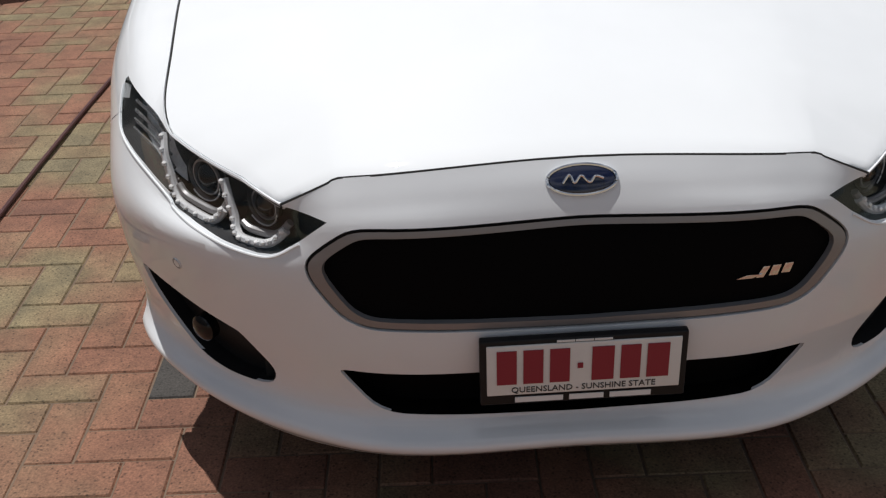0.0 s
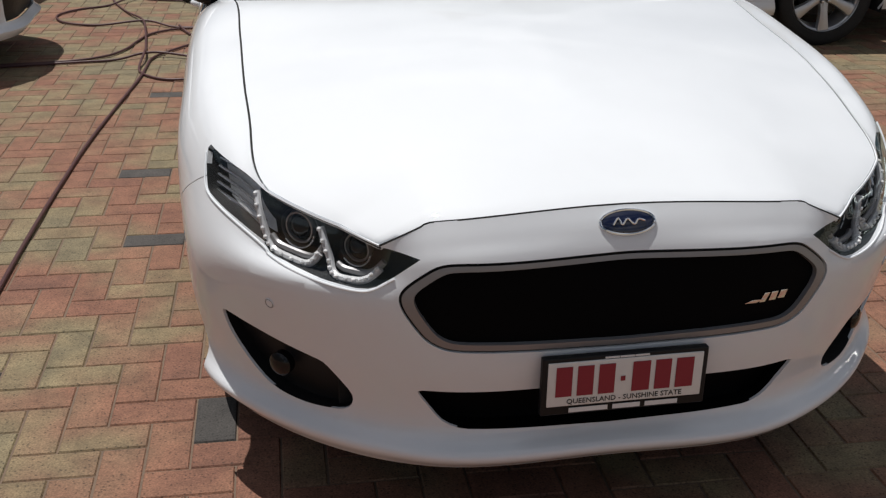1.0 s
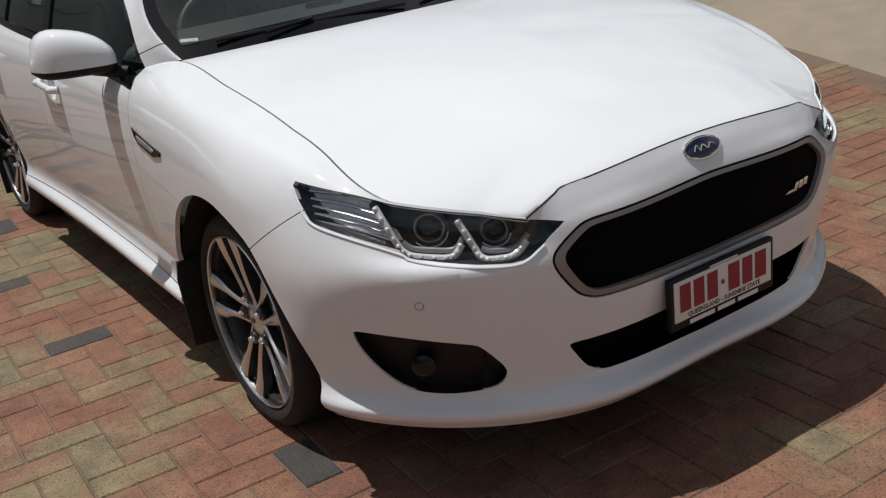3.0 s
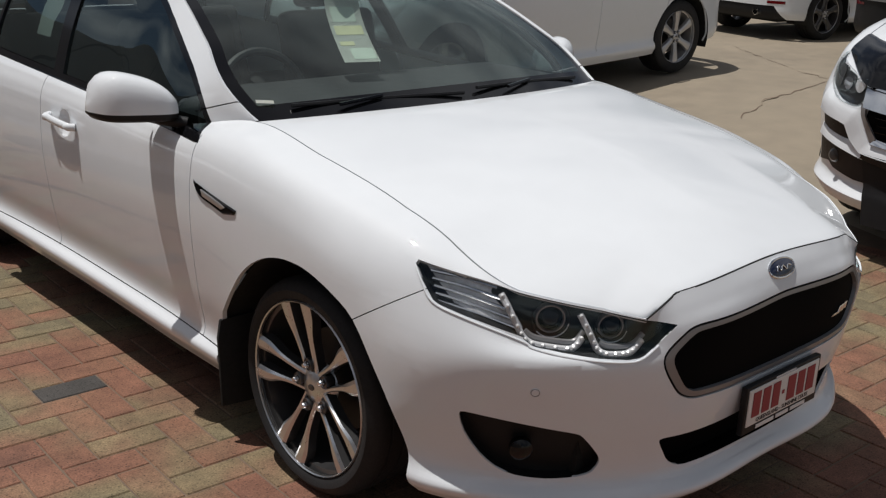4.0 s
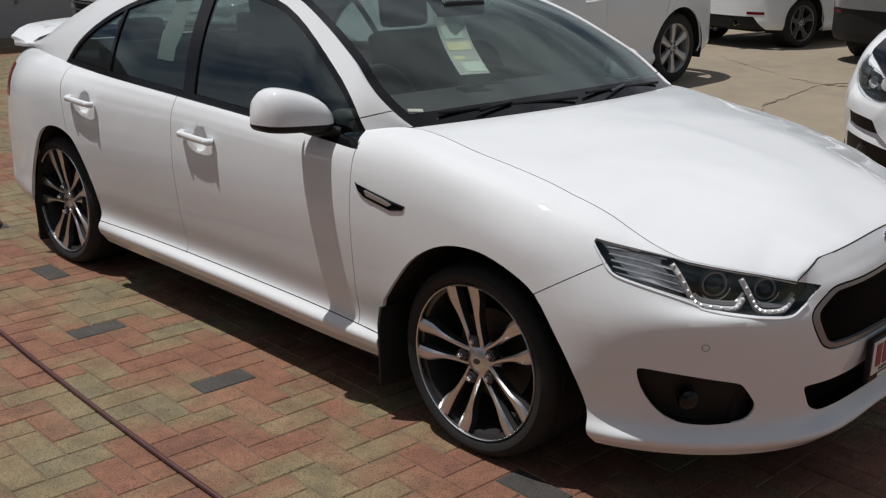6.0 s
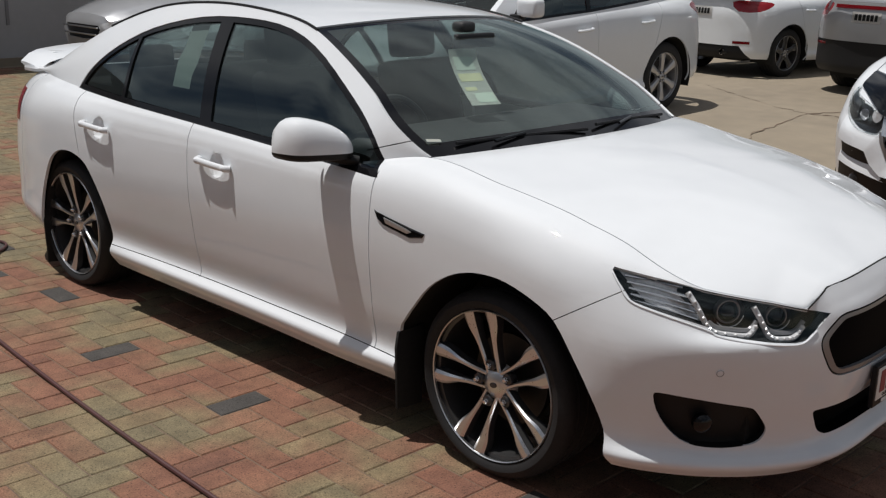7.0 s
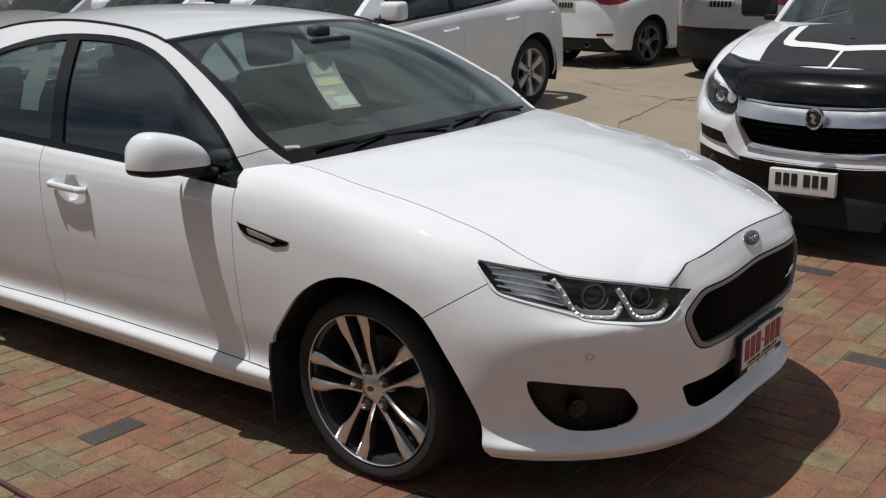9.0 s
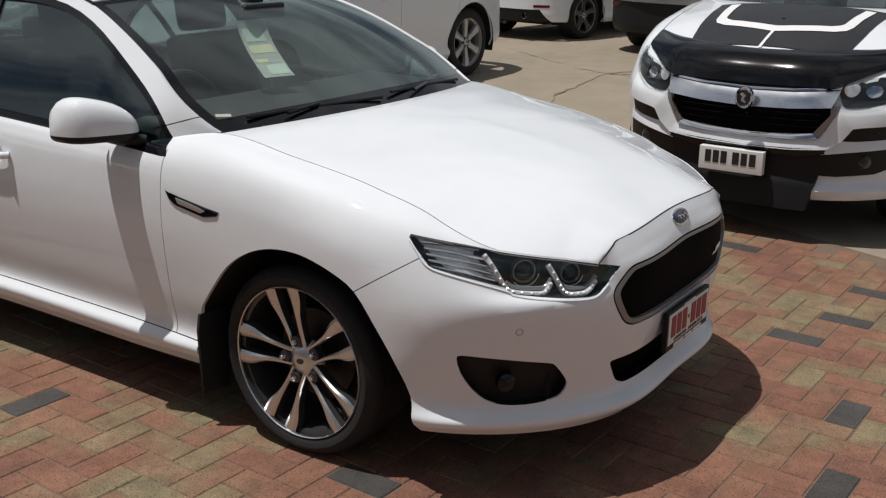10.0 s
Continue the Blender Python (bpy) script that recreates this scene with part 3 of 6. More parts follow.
for f in skin.faces:
    if f.material_index == BODY:
        c = f.calc_center_median()
        ax, head = abs(c.x), (abs(c.x) + c.y) * 0.7071
        if c.y > 3.34 - 0.1 * (c.z - 0.6):
            f.material_index = TAIL
        elif c.z < 0.315 and 0.3 < c.y < 2.55:
            f.material_index = SILL
        elif c.y > 2.50 + 0.62 * (c.z - 0.45) if c.z < 0.72 else c.y > 2.668 + 0.28 * (c.z - 0.9):
            f.material_index = QUARTER
        elif c.y > 1.71 + 0.05 * (c.z - 0.6):
            f.material_index = DOOR_R
        elif c.y > 0.545 + 0.012 * (c.z - 0.6):
            f.material_index = DOOR_F
        elif c.y > -0.75 and ax > 0.6 and head > 0.05 and (c.z - 0.7165) * 0.159 + (c.y + 0.392) * 0.103 > 0 and (c.y > -0.47 or c.z > 0.76):
            f.material_index = FENDER


def sided(k, name, mat, label, depth, only=None):
    """Both sides of a marked panel as two parts, with turned-in edges."""
    for sg in (-1, 1):
        b = pick(skin, k)
        bmesh.ops.delete(b, geom=[f for f in b.faces if f.calc_center_median().x * sg < 0], context="FACES")
        ob = part(name, rim(b, depth), mat, car, label)
        if only is not None:
            only[sg] = ob
    return only


# dished cups behind the door handles
CUPS = ((1.505, .840), (2.445, .873))
for cy, cz in CUPS:
    ins = cut(skin, circle(cy, cz, .050, 24), SIDE, lambda c: abs(c.x) > 0.7)
    es = list({e for f in ins for e in f.edges})
    bmesh.ops.subdivide_edges(skin, edges=es, cuts=3, use_grid_fill=True)
    for v in skin.verts:
        r2 = ((v.co.y - cy) ** 2 + (v.co.z - cz) ** 2) / .050**2
        if r2 < 1 and abs(v.co.x) > .7:
            v.co.x -= math.copysign(.021 * (1 - r2) ** .6, v.co.x)

doors_f, doors_r = sided(DOOR_F, "front_door", "white", "", .015, {}), sided(DOOR_R, "rear_door", "white", "", .015, {})
sided(FENDER, "front_fender", "white", "", .015), sided(QUARTER, "rear_quarter", "white", "", .015), sided(SILL, "side_skirt", "white", "", .015)
bumper = part("front_bumper", rim(pick(skin, BODY), .007), "white", car)
part("rear_bumper", rim(pick(skin, TAIL), .015), "white", car)
b = pick(skin, BEZEL)
push(rim(b, .014), (0, .001, 0))
grille = part("grille_surround", b, "grey", car, "satin grey grille surround")
part("grille_groove", rim(push(pick(skin, GROOVE), (0, .009, 0)), .008, (0, 1, 0)), "black", grille, "dark groove")
part("grille_mesh", rim(push(pick(skin, MESH), (0, .013, 0)), .011, (0, 1, 0)), "mesh", grille, "fine black mesh")
b = pick(skin, INT)
intake = part("lower_intake", rim(push(b, (0, .05, 0)), .049, (0, 1, 0)), "mesh", car, "black lower intake")
for k, sg in ((FOGR, -1), (FOGL, 1)):
    b = pick(skin, k)
    rim(push(b, Vector((-sg, 1, 0)).normalized() * .04), .039, Vector((-sg, 1, 0)).normalized())
    fog = part("fog_lamp_recess", b, "black", car, "black plastic fog lamp recess")
    lamp = lathe(bmesh.new(), [(.0, .0), (.022, .004), (.029, .010), (.029, .03)], 28, "y")
    lamp.transform(Matrix.Translation((sg * .735, -.715, .385)) @ Matrix.Rotation(sg * radians(38), 4, "Z"))
    part("fog_lamp", lamp, "gloss", fog, "round dark fog lamp")
    cup = lathe(bmesh.new(), [(.0, .022), (.016, .018), (.027, .008)], 28, "y")
    cup.transform(Matrix.Translation((sg * .735, -.710, .385)) @ Matrix.Rotation(sg * radians(38), 4, "Z"))
    part("fog_reflector", cup, "housing", fog)

# bonnet: a patch between the nose line, the two wing edges and the screen
def patch(edges, na, nb, crown):
    """A smooth patch; edges: front(a), rear(a) from the middle to the edge, mid(b), edge(b) from front to rear."""
    fr, re, mi, ed = edges
    a, b = np.linspace(0, 1, na)[None, :, None], np.linspace(0, 1, nb)[:, None, None]
    F, R, C, E = (np.asarray(q) for q in (fr, re, mi, ed))
    S = (1 - b) * F[None] + b * R[None] + (1 - a) * C[:, None] + a * E[:, None]
    S = S - ((1 - a) * (1 - b) * F[0] + a * (1 - b) * F[-1] + (1 - a) * b * R[0] + a * b * R[-1])
    S[..., 2] += (crown * (1 - a**2) * np.sin(np.pi * np.clip(b, 0, 1)) ** 0.8)[..., 0]
    return S


na, nb = 25, 49
gapw = 0.0055
fr = shell.at(np.linspace(0, 2.0, na), [7])[0]
uu = 2.0 + 6.0 * np.linspace(0, 1, nb)
ed = shell.at(uu, [7])[0]
re = np.array([(x, 0.24 + (ed[-1][1] - 0.24) * (x / ed[-1][0]) ** 2, 1.050 + (ed[-1][2] - 1.050) * (x / ed[-1][0]) ** 2) for x in np.linspace(0, ed[-1][0], na)])
mid_z = cr([0.817, 0.905, 0.965, 1.008, 1.034, 1.050], np.linspace(0, 5, nb))
mi = np.stack([np.zeros(nb), np.linspace(fr[0][1], 0.24, nb), mid_z], -1)
mi[0], mi[-1] = fr[0], re[0]
H = patch((fr, re, mi, ed), na, nb, 0.004)
H[:, -1, 0] -= gapw                      # shut line along the wings
H[0, :, 1] += gapw
b = bmesh.new()
grid(b, np.concatenate([both(H)[:, :0:-1], H], 1))
bmesh.ops.recalc_face_normals(b, faces=b.faces)
if sum(f.normal.z for f in b.faces) < 0:
    bmesh.ops.reverse_faces(b, faces=b.faces)
# dark strips laid in the bonnet gaps to draw the shade there
for sg in (-1, 1):
    lines = [fr + np.array((0, gapw * .35, -.0012)), ed + np.array((-gapw * .5, 0, -.005))]
    for L in lines:
        part("bonnet_seal", tube([(sg * p[0], p[1], p[2]) for p in L[::2]], .0027, 6, 2), "dark", car, "dark strip drawn for the shade in the bonnet gap")
bonnet = part("bonnet", rim(b, .012, (0, 0, 1)), "white", car, "white bonnet with bright sun on it")

# roof, screens and boot: ribs from the middle line to the rail line
RAIL = [(0.782, 0.402, 1.028), (0.772, 0.63, 1.168), (0.700, 0.95, 1.322), (0.615, 1.27, 1.416), (0.585, 1.62, 1.456), (0.575, 2.0, 1.462), (0.585, 2.38, 1.425), (0.625, 2.72, 1.33), (0.68, 3.02, 1.20),
        (0.715, 3.26, 1.085), (0.730, 3.42, 1.045), (0.735, 3.57, 1.040)]
CROWN = [(0.25, 1.052), (0.56, 1.215), (0.86, 1.358), (1.15, 1.455), (1.55, 1.496), (2.0, 1.505), (2.42, 1.478), (2.80, 1.38), (3.08, 1.255), (3.30, 1.135), (3.50, 1.09), (3.72, 1.075)]
nk, nx = 11 * 8 + 1, 33
kk = np.linspace(0, 11, nk)
R, C = cr(RAIL, kk), cr(CROWN, kk)
bulge = np.where(kk < 1.3, np.sin(np.pi * np.clip(kk / 1.3, 0, 1)), 0)     # rounded lower corner of the screen
R[:, 0] += .020 * bulge
R[:, 1] += .014 * bulge
a = np.linspace(-1, 1, 2 * nx - 1)
T = np.stack([R[:, None, 0] * a[None], C[:, None, 0] + (R[:, None, 1] - C[:, None, 0]) * np.abs(a[None]) ** 2.2,
              C[:, None, 1] + (R[:, None, 2] - C[:, None, 1]) * np.abs(a[None]) ** 2.2], -1)
top = bmesh.new()
V = grid(top, T)
top.normal_update()
if sum(f.normal.z for f in top.faces) < 0:
    bmesh.ops.reverse_faces(top, faces=top.faces)
ROOF, SCREEN, REAR, BOOT, FRIT = 20, 21, 22, 23, 24
top.verts.index_update()
row = {v.index: i for i, r in enumerate(V) for v in r}
col = {v.index: j for r in V for j, v in enumerate(r)}
for f in top.faces:
    k = sum(row[v.index] for v in f.verts) / 4 / 8
    q = abs(sum(col[v.index] for v in f.verts) / 4 / (nx - 1) - 1)
    f.material_index = SCREEN if k < 2.88 and q < 0.985 else REAR if 6.6 < k < 9.1 and q < 0.86 else BOOT if k > 9.15 else ROOF
for f in top.faces:
    k = sum(row[v.index] for v in f.verts) / 4 / 8
    q = abs(sum(col[v.index] for v in f.verts) / 4 / (nx - 1) - 1)
    if f.material_index == SCREEN and (q > 0.945 or k > 2.75 or k < 0.25):
        f.material_index = FRIT
roof = part("roof", rim(pick(top, ROOF), .012), "white", car, "white roof and screen pillars")
boot = part("boot_lid", rim(pick(top, BOOT), .015), "white", car)
ws = push(pick(top, SCREEN), (0, .004, -.006))
windscreen = part("windscreen", ws, "pane", car, "clear windscreen reflecting clouds")
windscreen.visible_shadow = False
part("screen_border", push(pick(top, FRIT), (0, .004, -.006)), "gloss", windscreen, "black printed border")
rearscreen = part("rear_window", push(pick(top, REAR), (0, -.004, -.006)), "pane", car)
rearscreen.visible_shadow = False
for sg in (-1, 1):
    part("roof_moulding", tube([(sg * (p[0] - .002), p[1], p[2] + .004) for p in cr(RAIL, np.linspace(2.75, 7.2, 19))], .0055, 6, 2), "black", roof, "black roof ditch moulding")
# side of the cabin: between the belt and the rail
yb = np.interp(kk, [0, 1, 2, 3, 4, 5, 6, 7, 8, 9, 10, 11], [0.402, 0.60, 0.88, 1.20, 1.58, 1.98, 2.38, 2.78, 3.10, 3.32, 3.47, 3.62])
belt = np.array([shell.at(shell.u_at_y(y), [7])[0, 0] for y in yb])
belt[0] = R[0]
w = np.linspace(0, 1, 19)[:, None, None]
Gs = belt[None] * (1 - w) + R[None] * w
Gs[..., 0] += (0.028 * np.sin(np.pi * w) * np.clip(kk / 3, 0, 1)[None, :, None] * np.clip((11 - kk) / 4, 0, 1)[None, :, None])[..., 0]
cab = bmesh.new()
grid(cab, Gs), grid(cab, both(Gs), flip=True)
bmesh.ops.remove_doubles(cab, verts=cab.verts, dist=1e-4)
bmesh.ops.recalc_face_normals(cab, faces=cab.faces)
cab.normal_update()
if sum(f.normal.x * f.calc_center_median().x for f in cab.faces) < 0:
    bmesh.ops.reverse_faces(cab, faces=cab.faces)
for f in cut(cab, BELT, SIDE, lambda c: 0.5 < c.y < 3):
    f.material_index = DLO
gap(cab, (0, 0.53, 1.06), (0, 0.3, 1), lambda c: c.y < 0.66 and 0.98 < c.z < 1.11, 0.004)
IN = inset_poly(BELT, 0.024)


def pane(lo, hi):
    """The stretch of the window outline between two slanted uprights."""
    b = bmesh.new()
    f = b.faces.new([b.verts.new((0, y, z)) for y, z in IN])
    for (y, sl), no in ((lo, -1), (hi, 1)):
        bmesh.ops.bisect_plane(b, geom=list(b.verts) + list(b.edges) + list(b.faces), plane_co=(0, y, 1), plane_no=(0, no, -no * sl), clear_outer=True)
    loop = list(b.faces)[0].verts if b.faces else []
    out = [(v.co.y, v.co.z) for v in loop]
    b.free()
    return out


PANES = [("front_door_glass", ((0.10, 0), (1.625, 0.34)), 30), ("rear_door_glass", ((1.705, 0.36), (2.32, 0.28)), 31), ("quarter_glass", ((2.345, 0.28), (3.2, 0)), 32)]
for name, (lo, hi), k in PANES:
    for sk in (skin, cab):
        for f in cut(sk, pane(lo, hi), SIDE, lambda c: abs(c.x) > 0.5 and 0.5 < c.y < 3.1):
            f.material_index = k
for sg in (-1, 1):
    half = lambda q: (bmesh.ops.delete(q, geom=[f for f in q.faces if f.calc_center_median().x * sg < 0], context="FACES"), q)[1]
    part("cabin_pillar", rim(half(pick(cab, 0)), .012), "white", car)
    for src in (skin, cab):
        b = half(pick(src, DLO))
        for piece in islands(b):
            part("window_trim", push(rim(piece, .02), (-sg * .004, 0, 0)), "gloss", car, "gloss black window surround")
    for name, _, k in PANES:
        b = half(pick(cab, k))
        b2 = half(pick(skin, k))
        if b2.faces:
            me = bpy.data.meshes.new("joined")
            b2.to_mesh(me)
            b.from_mesh(me)
            bpy.data.meshes.remove(me)
        b2.free()
        g = part(name, push(b, (-sg * .012, 0, 0)), "tint", car, "dark tinted glass reflecting clouds")
        g.visible_shadow = False


# fittings of the sedan
from mathutils.bvhtree import BVHTree

tree = BVHTree.FromBMesh(skin)


def onto(origin, way):
    """The first place of the skin along a way, and its outward normal."""
    p, n, _, _ = tree.ray_cast(Vector(origin), Vector(way))
    return p, n


def lamp_spot(sg, h, z, depth=0.0):
    """A place on a headlamp, from the distance h along its slant and the height z, sunk by depth."""
    U, inward = Vector((sg * .7071, .7071, 0)), Vector((-sg * .7071, .7071, 0))
    p, _ = onto(U * h - inward * 1.5 + Vector((0, 0, z)), inward)
    return p + inward * depth if p else Vector((sg * .7, -.7, z))


for k, sg in ((LAMP_R, -1), (LAMP_L, 1)):
    inward = Vector((-sg, 1, 0)).normalized()
    cover = part("headlamp", pick(skin, k), "lens", car, "swept-back headlamp with clear cover and light guides")
    cover.visible_shadow = False
    part("housing", rim(push(pick(skin, k), inward * .052), .051, inward), "black", cover, "dark lamp housing")
    for line in ([(.088, .784), (.066, .752), (.046, .716), (.030, .690), (.008, .676), (-.035, .670), (-.080, .667), (-.098, .674), (-.112, .694)], [(-.104, .748), (-.124, .714), (-.140, .684), (-.152, .666), (-.172, .659), (-.205, .658), (-.226, .660), (-.242, .669), (-.258, .688)]):
        pts = [lamp_spot(sg, h, z, .016) for h, z in line]
        part("light_guide", tube([tuple(p) for p in pts], .0088, 8, 4), "guide", cover, "white light guide with small lamps")
        for i in range(13):
            q = cr([tuple(p) for p in pts], [0.15 + i * (len(pts) - 1.3) / 12])[0]
            b = bmesh.new()
            bmesh.ops.create_icosphere(b, subdivisions=1, radius=.0060, matrix=Matrix.Translation(Vector(q) - inward * .0075 + Vector((0, 0, .004))) @ Matrix.Rotation(i * 1.3, 4, "Z"))
            part("led", b, "bright" if i % 2 else "led", cover, smooth=False)
        shelf = [lamp_spot(sg, h - .003, z + .013, .022) for h, z in line[3:]]
        part("guide_shelf", tube([tuple(p) for p in shelf], .0075, 8, 4), "grey", cover, "satin shelf behind the light guide")
    for h, z, r in ((-.034, .728, .031), (-.182, .711, .027)):
        p = lamp_spot(sg, h, z, .052)
        m = Matrix.Translation(p) @ Matrix.Rotation(sg * radians(40), 4, "Z")
        b = lathe(bmesh.new(), [(.0, -.024), (r * .5, -.020), (r * .85, -.008), (r, .0)], 28, "y")
        b.transform(m)
        part("projector_lens", b, "gloss", cover, "round dark projector lens")
        b = lathe(bmesh.new(), [(r, .002), (r * 1.04, -.012), (r * 1.16, -.012), (r * 1.3, .004)], 32, "y")
        b.transform(m)
        part("projector_ring", b, "grey", cover)
        b = lathe(bmesh.new(), [(r * 1.3, .0), (r * 1.45, -.012), (r * 1.5, -.014)], 32, "y")
        b.transform(m)
        part("reflector_bowl", b, "gunmetal", cover)
        # a pale part-ring modelled in place of the bowl's reflection
        arc_ = [tuple(m @ Vector((r * 1.45 * math.cos(t), -.018, r * 1.45 * math.sin(t)))) for t in np.linspace(-2.4 if sg < 0 else -.9, -.2 if sg < 0 else 1.3, 9)]
        part("bowl_edge", tube(arc_, .0016, 6, 2), "bright", cover, "bright arc drawn for the reflection in the bowl")
    for i in range(5):
        f = i / 4
        a0, a1 = lamp_spot(sg, .262 - .02 * f, .812 - .064 * f, .028), lamp_spot(sg, .098 - .055 * f, .792 - .09 * f, .030)
        part("reflector_rib", tube([tuple(a0), tuple((a0 + a1) / 2 + inward * .008), tuple(a1)], .0040, 6, 5), "satin", cover, "bright reflector rib")
    flange = [lamp_spot(sg, h, z - .004, -.0015) for h, z in ((.300, .826), (.284, .799), (.252, .756), (.170, .729), (.032, .689), (.008, .676), (-.065, .664), (-.155, .655), (-.226, .650), (-.262, .656), (-.300, .682))]
    part("lamp_flange", tube([tuple(p) for p in flange], .0026, 6, 5), "white", cover, "white rolled edge below the lamp")
    quad = [lamp_spot(sg, h, z, .044) for h, z in ((.282, .826), (.10, .808), (.03, .70), (.20, .742))]
    b = bmesh.new()
    q = [np.array(v) for v in quad]
    g = np.array([[(1 - i / 10) * ((1 - j / 6) * q[0] + j / 6 * q[3]) + i / 10 * ((1 - j / 6) * q[1] + j / 6 * q[2]) - np.array(inward) * .010 * math.sin(math.pi * i / 10) for i in range(11)] for j in range(7)])
    grid(b, g)
    part("reflector", b, "lamp", cover, "bright faceted reflector")

# badge, number plate, sensors
p, nrm = onto((0, -2, .783), (0, 1, 0))
tilt = Matrix.Translation(p + nrm * .001) @ Vector((0, -1, 0)).rotation_difference(nrm).to_matrix().to_4x4()
b = lathe(bmesh.new(), [(.0, -.005), (.045, -.005), (.0555, -.003), (.057, .002)], 48, "y")
b.transform(tilt @ Matrix.Diagonal((1, 1, .42, 1)))
badge = part("badge", b, "blue", car, "blue oval badge with bright rim")
b = bmesh.new()
ringp = [(math.cos(a) * .060, -.001, math.sin(a) * .0262) for a in np.linspace(0, 2 * math.pi, 25)]
b = tube(ringp, .0032, 8, 2)
b.transform(tilt)
part("badge_rim", b, "chrome", badge)
b = tube([(-.034, -.007, -.006), (-.022, -.007, .008), (-.014, -.007, -.006), (-.002, -.007, .006), (.012, -.007, -.006), (.022, -.007, .004), (.036, -.007, .0)], .0022, 6, 5)
b.transform(tilt)
part("badge_script", b, "chrome", badge)
model = None
for i, (x0, x1, z0, z1, sl) in enumerate(((.275, .315, .583, .592, .02), (.312, .332, .583, .607, .012), (.336, .355, .585, .607, .006), (.359, .378, .587, .608, .006))):
    y = onto(((x0 + x1) / 2, -2, (z0 + z1) / 2), (0, 1, 0))[0].y + .008
    b = prism([(x0, z0), (x1 - sl * .5, z0 + .001), (x1 + sl * .4, z1), (x0 + sl, z1 - .001)], .006, Matrix.Translation((0, y, 0)), .0012)
    ob = part("model_badge" if model is None else "badge_bar", b, "chrome", grille if model is None else model, "chrome model badge" if model is None else "")
    model = model or ob
PX, PZ, PY = .004, .432, -.992
plate = part("number_plate_frame", boxed(PX - .188, PX + .188, PY, PY + .018, PZ - .070, PZ + .070, .004), "black", car, "black number plate frame with white lettering")
face = part("number_plate", boxed(PX - .176, PX + .176, PY - .003, PY + .004, PZ - .047, PZ + .060, .002), "plate", plate, "white number plate with maroon characters")
for x0, wd, zz in ((-.158, .036, 0), (-.110, .036, 0), (-.062, .036, 0), (-.012, .010, 1), (.014, .040, 0), (.066, .036, 0), (.114, .040, 0)):
    z0, z1 = (PZ - .022, PZ + .050) if not zz else (PZ + .006, PZ + .017)
    part("plate_bar", boxed(PX + x0, PX + x0 + wd, PY - .005, PY - .0035, z0, z1), "maroon", face, "maroon bar", smooth=False)
b = words("QUEENSLAND - SUNSHINE STATE", .0175, Matrix.Translation((PX, PY - .0036, PZ - .036)) @ Matrix.Rotation(radians(90), 4, "X"))
part("plate_words", b, "ink", face, "black state name lettering", smooth=False)
bars("dealer_lettering", [1.4, 1.0, 1.2], PX - .125, PX + .125, PZ - .064, PZ - .053, PY - .001, "letter", plate, "white lettering bars", .18)
bars("dealer_address", [1, 1, 1], PX - .05, PX + .05, PZ + .0625, PZ + .0665, PY - .001, "letter", plate, "small white lettering bar", .05)
for sg in (-1, 1):
    p, nrm = onto(Vector((sg * 2, -2.0, .566)), Vector((-sg * 1.242, 1.233, 0)))
    b = lathe(bmesh.new(), [(.0, -.0012), (.0085, -.0012), (.0095, .0), (.0105, .0), (.0115, -.0012), (.0125, .001)], 24, "y")
    b.transform(Matrix.Translation(p + nrm * .0014) @ Vector((0, -1, 0)).rotation_difference(nrm).to_matrix().to_4x4())
    part("parking_sensor", b, "white", bumper)
    b = tube([(math.cos(a) * .0105, 0, math.sin(a) * .0105) for a in np.linspace(0, 2 * math.pi, 13)], .0009, 5, 2)
    b.transform(Matrix.Translation(p + nrm * .0020) @ Vector((0, -1, 0)).rotation_difference(nrm).to_matrix().to_4x4())
    part("sensor_ring", b, "grey", bumper)

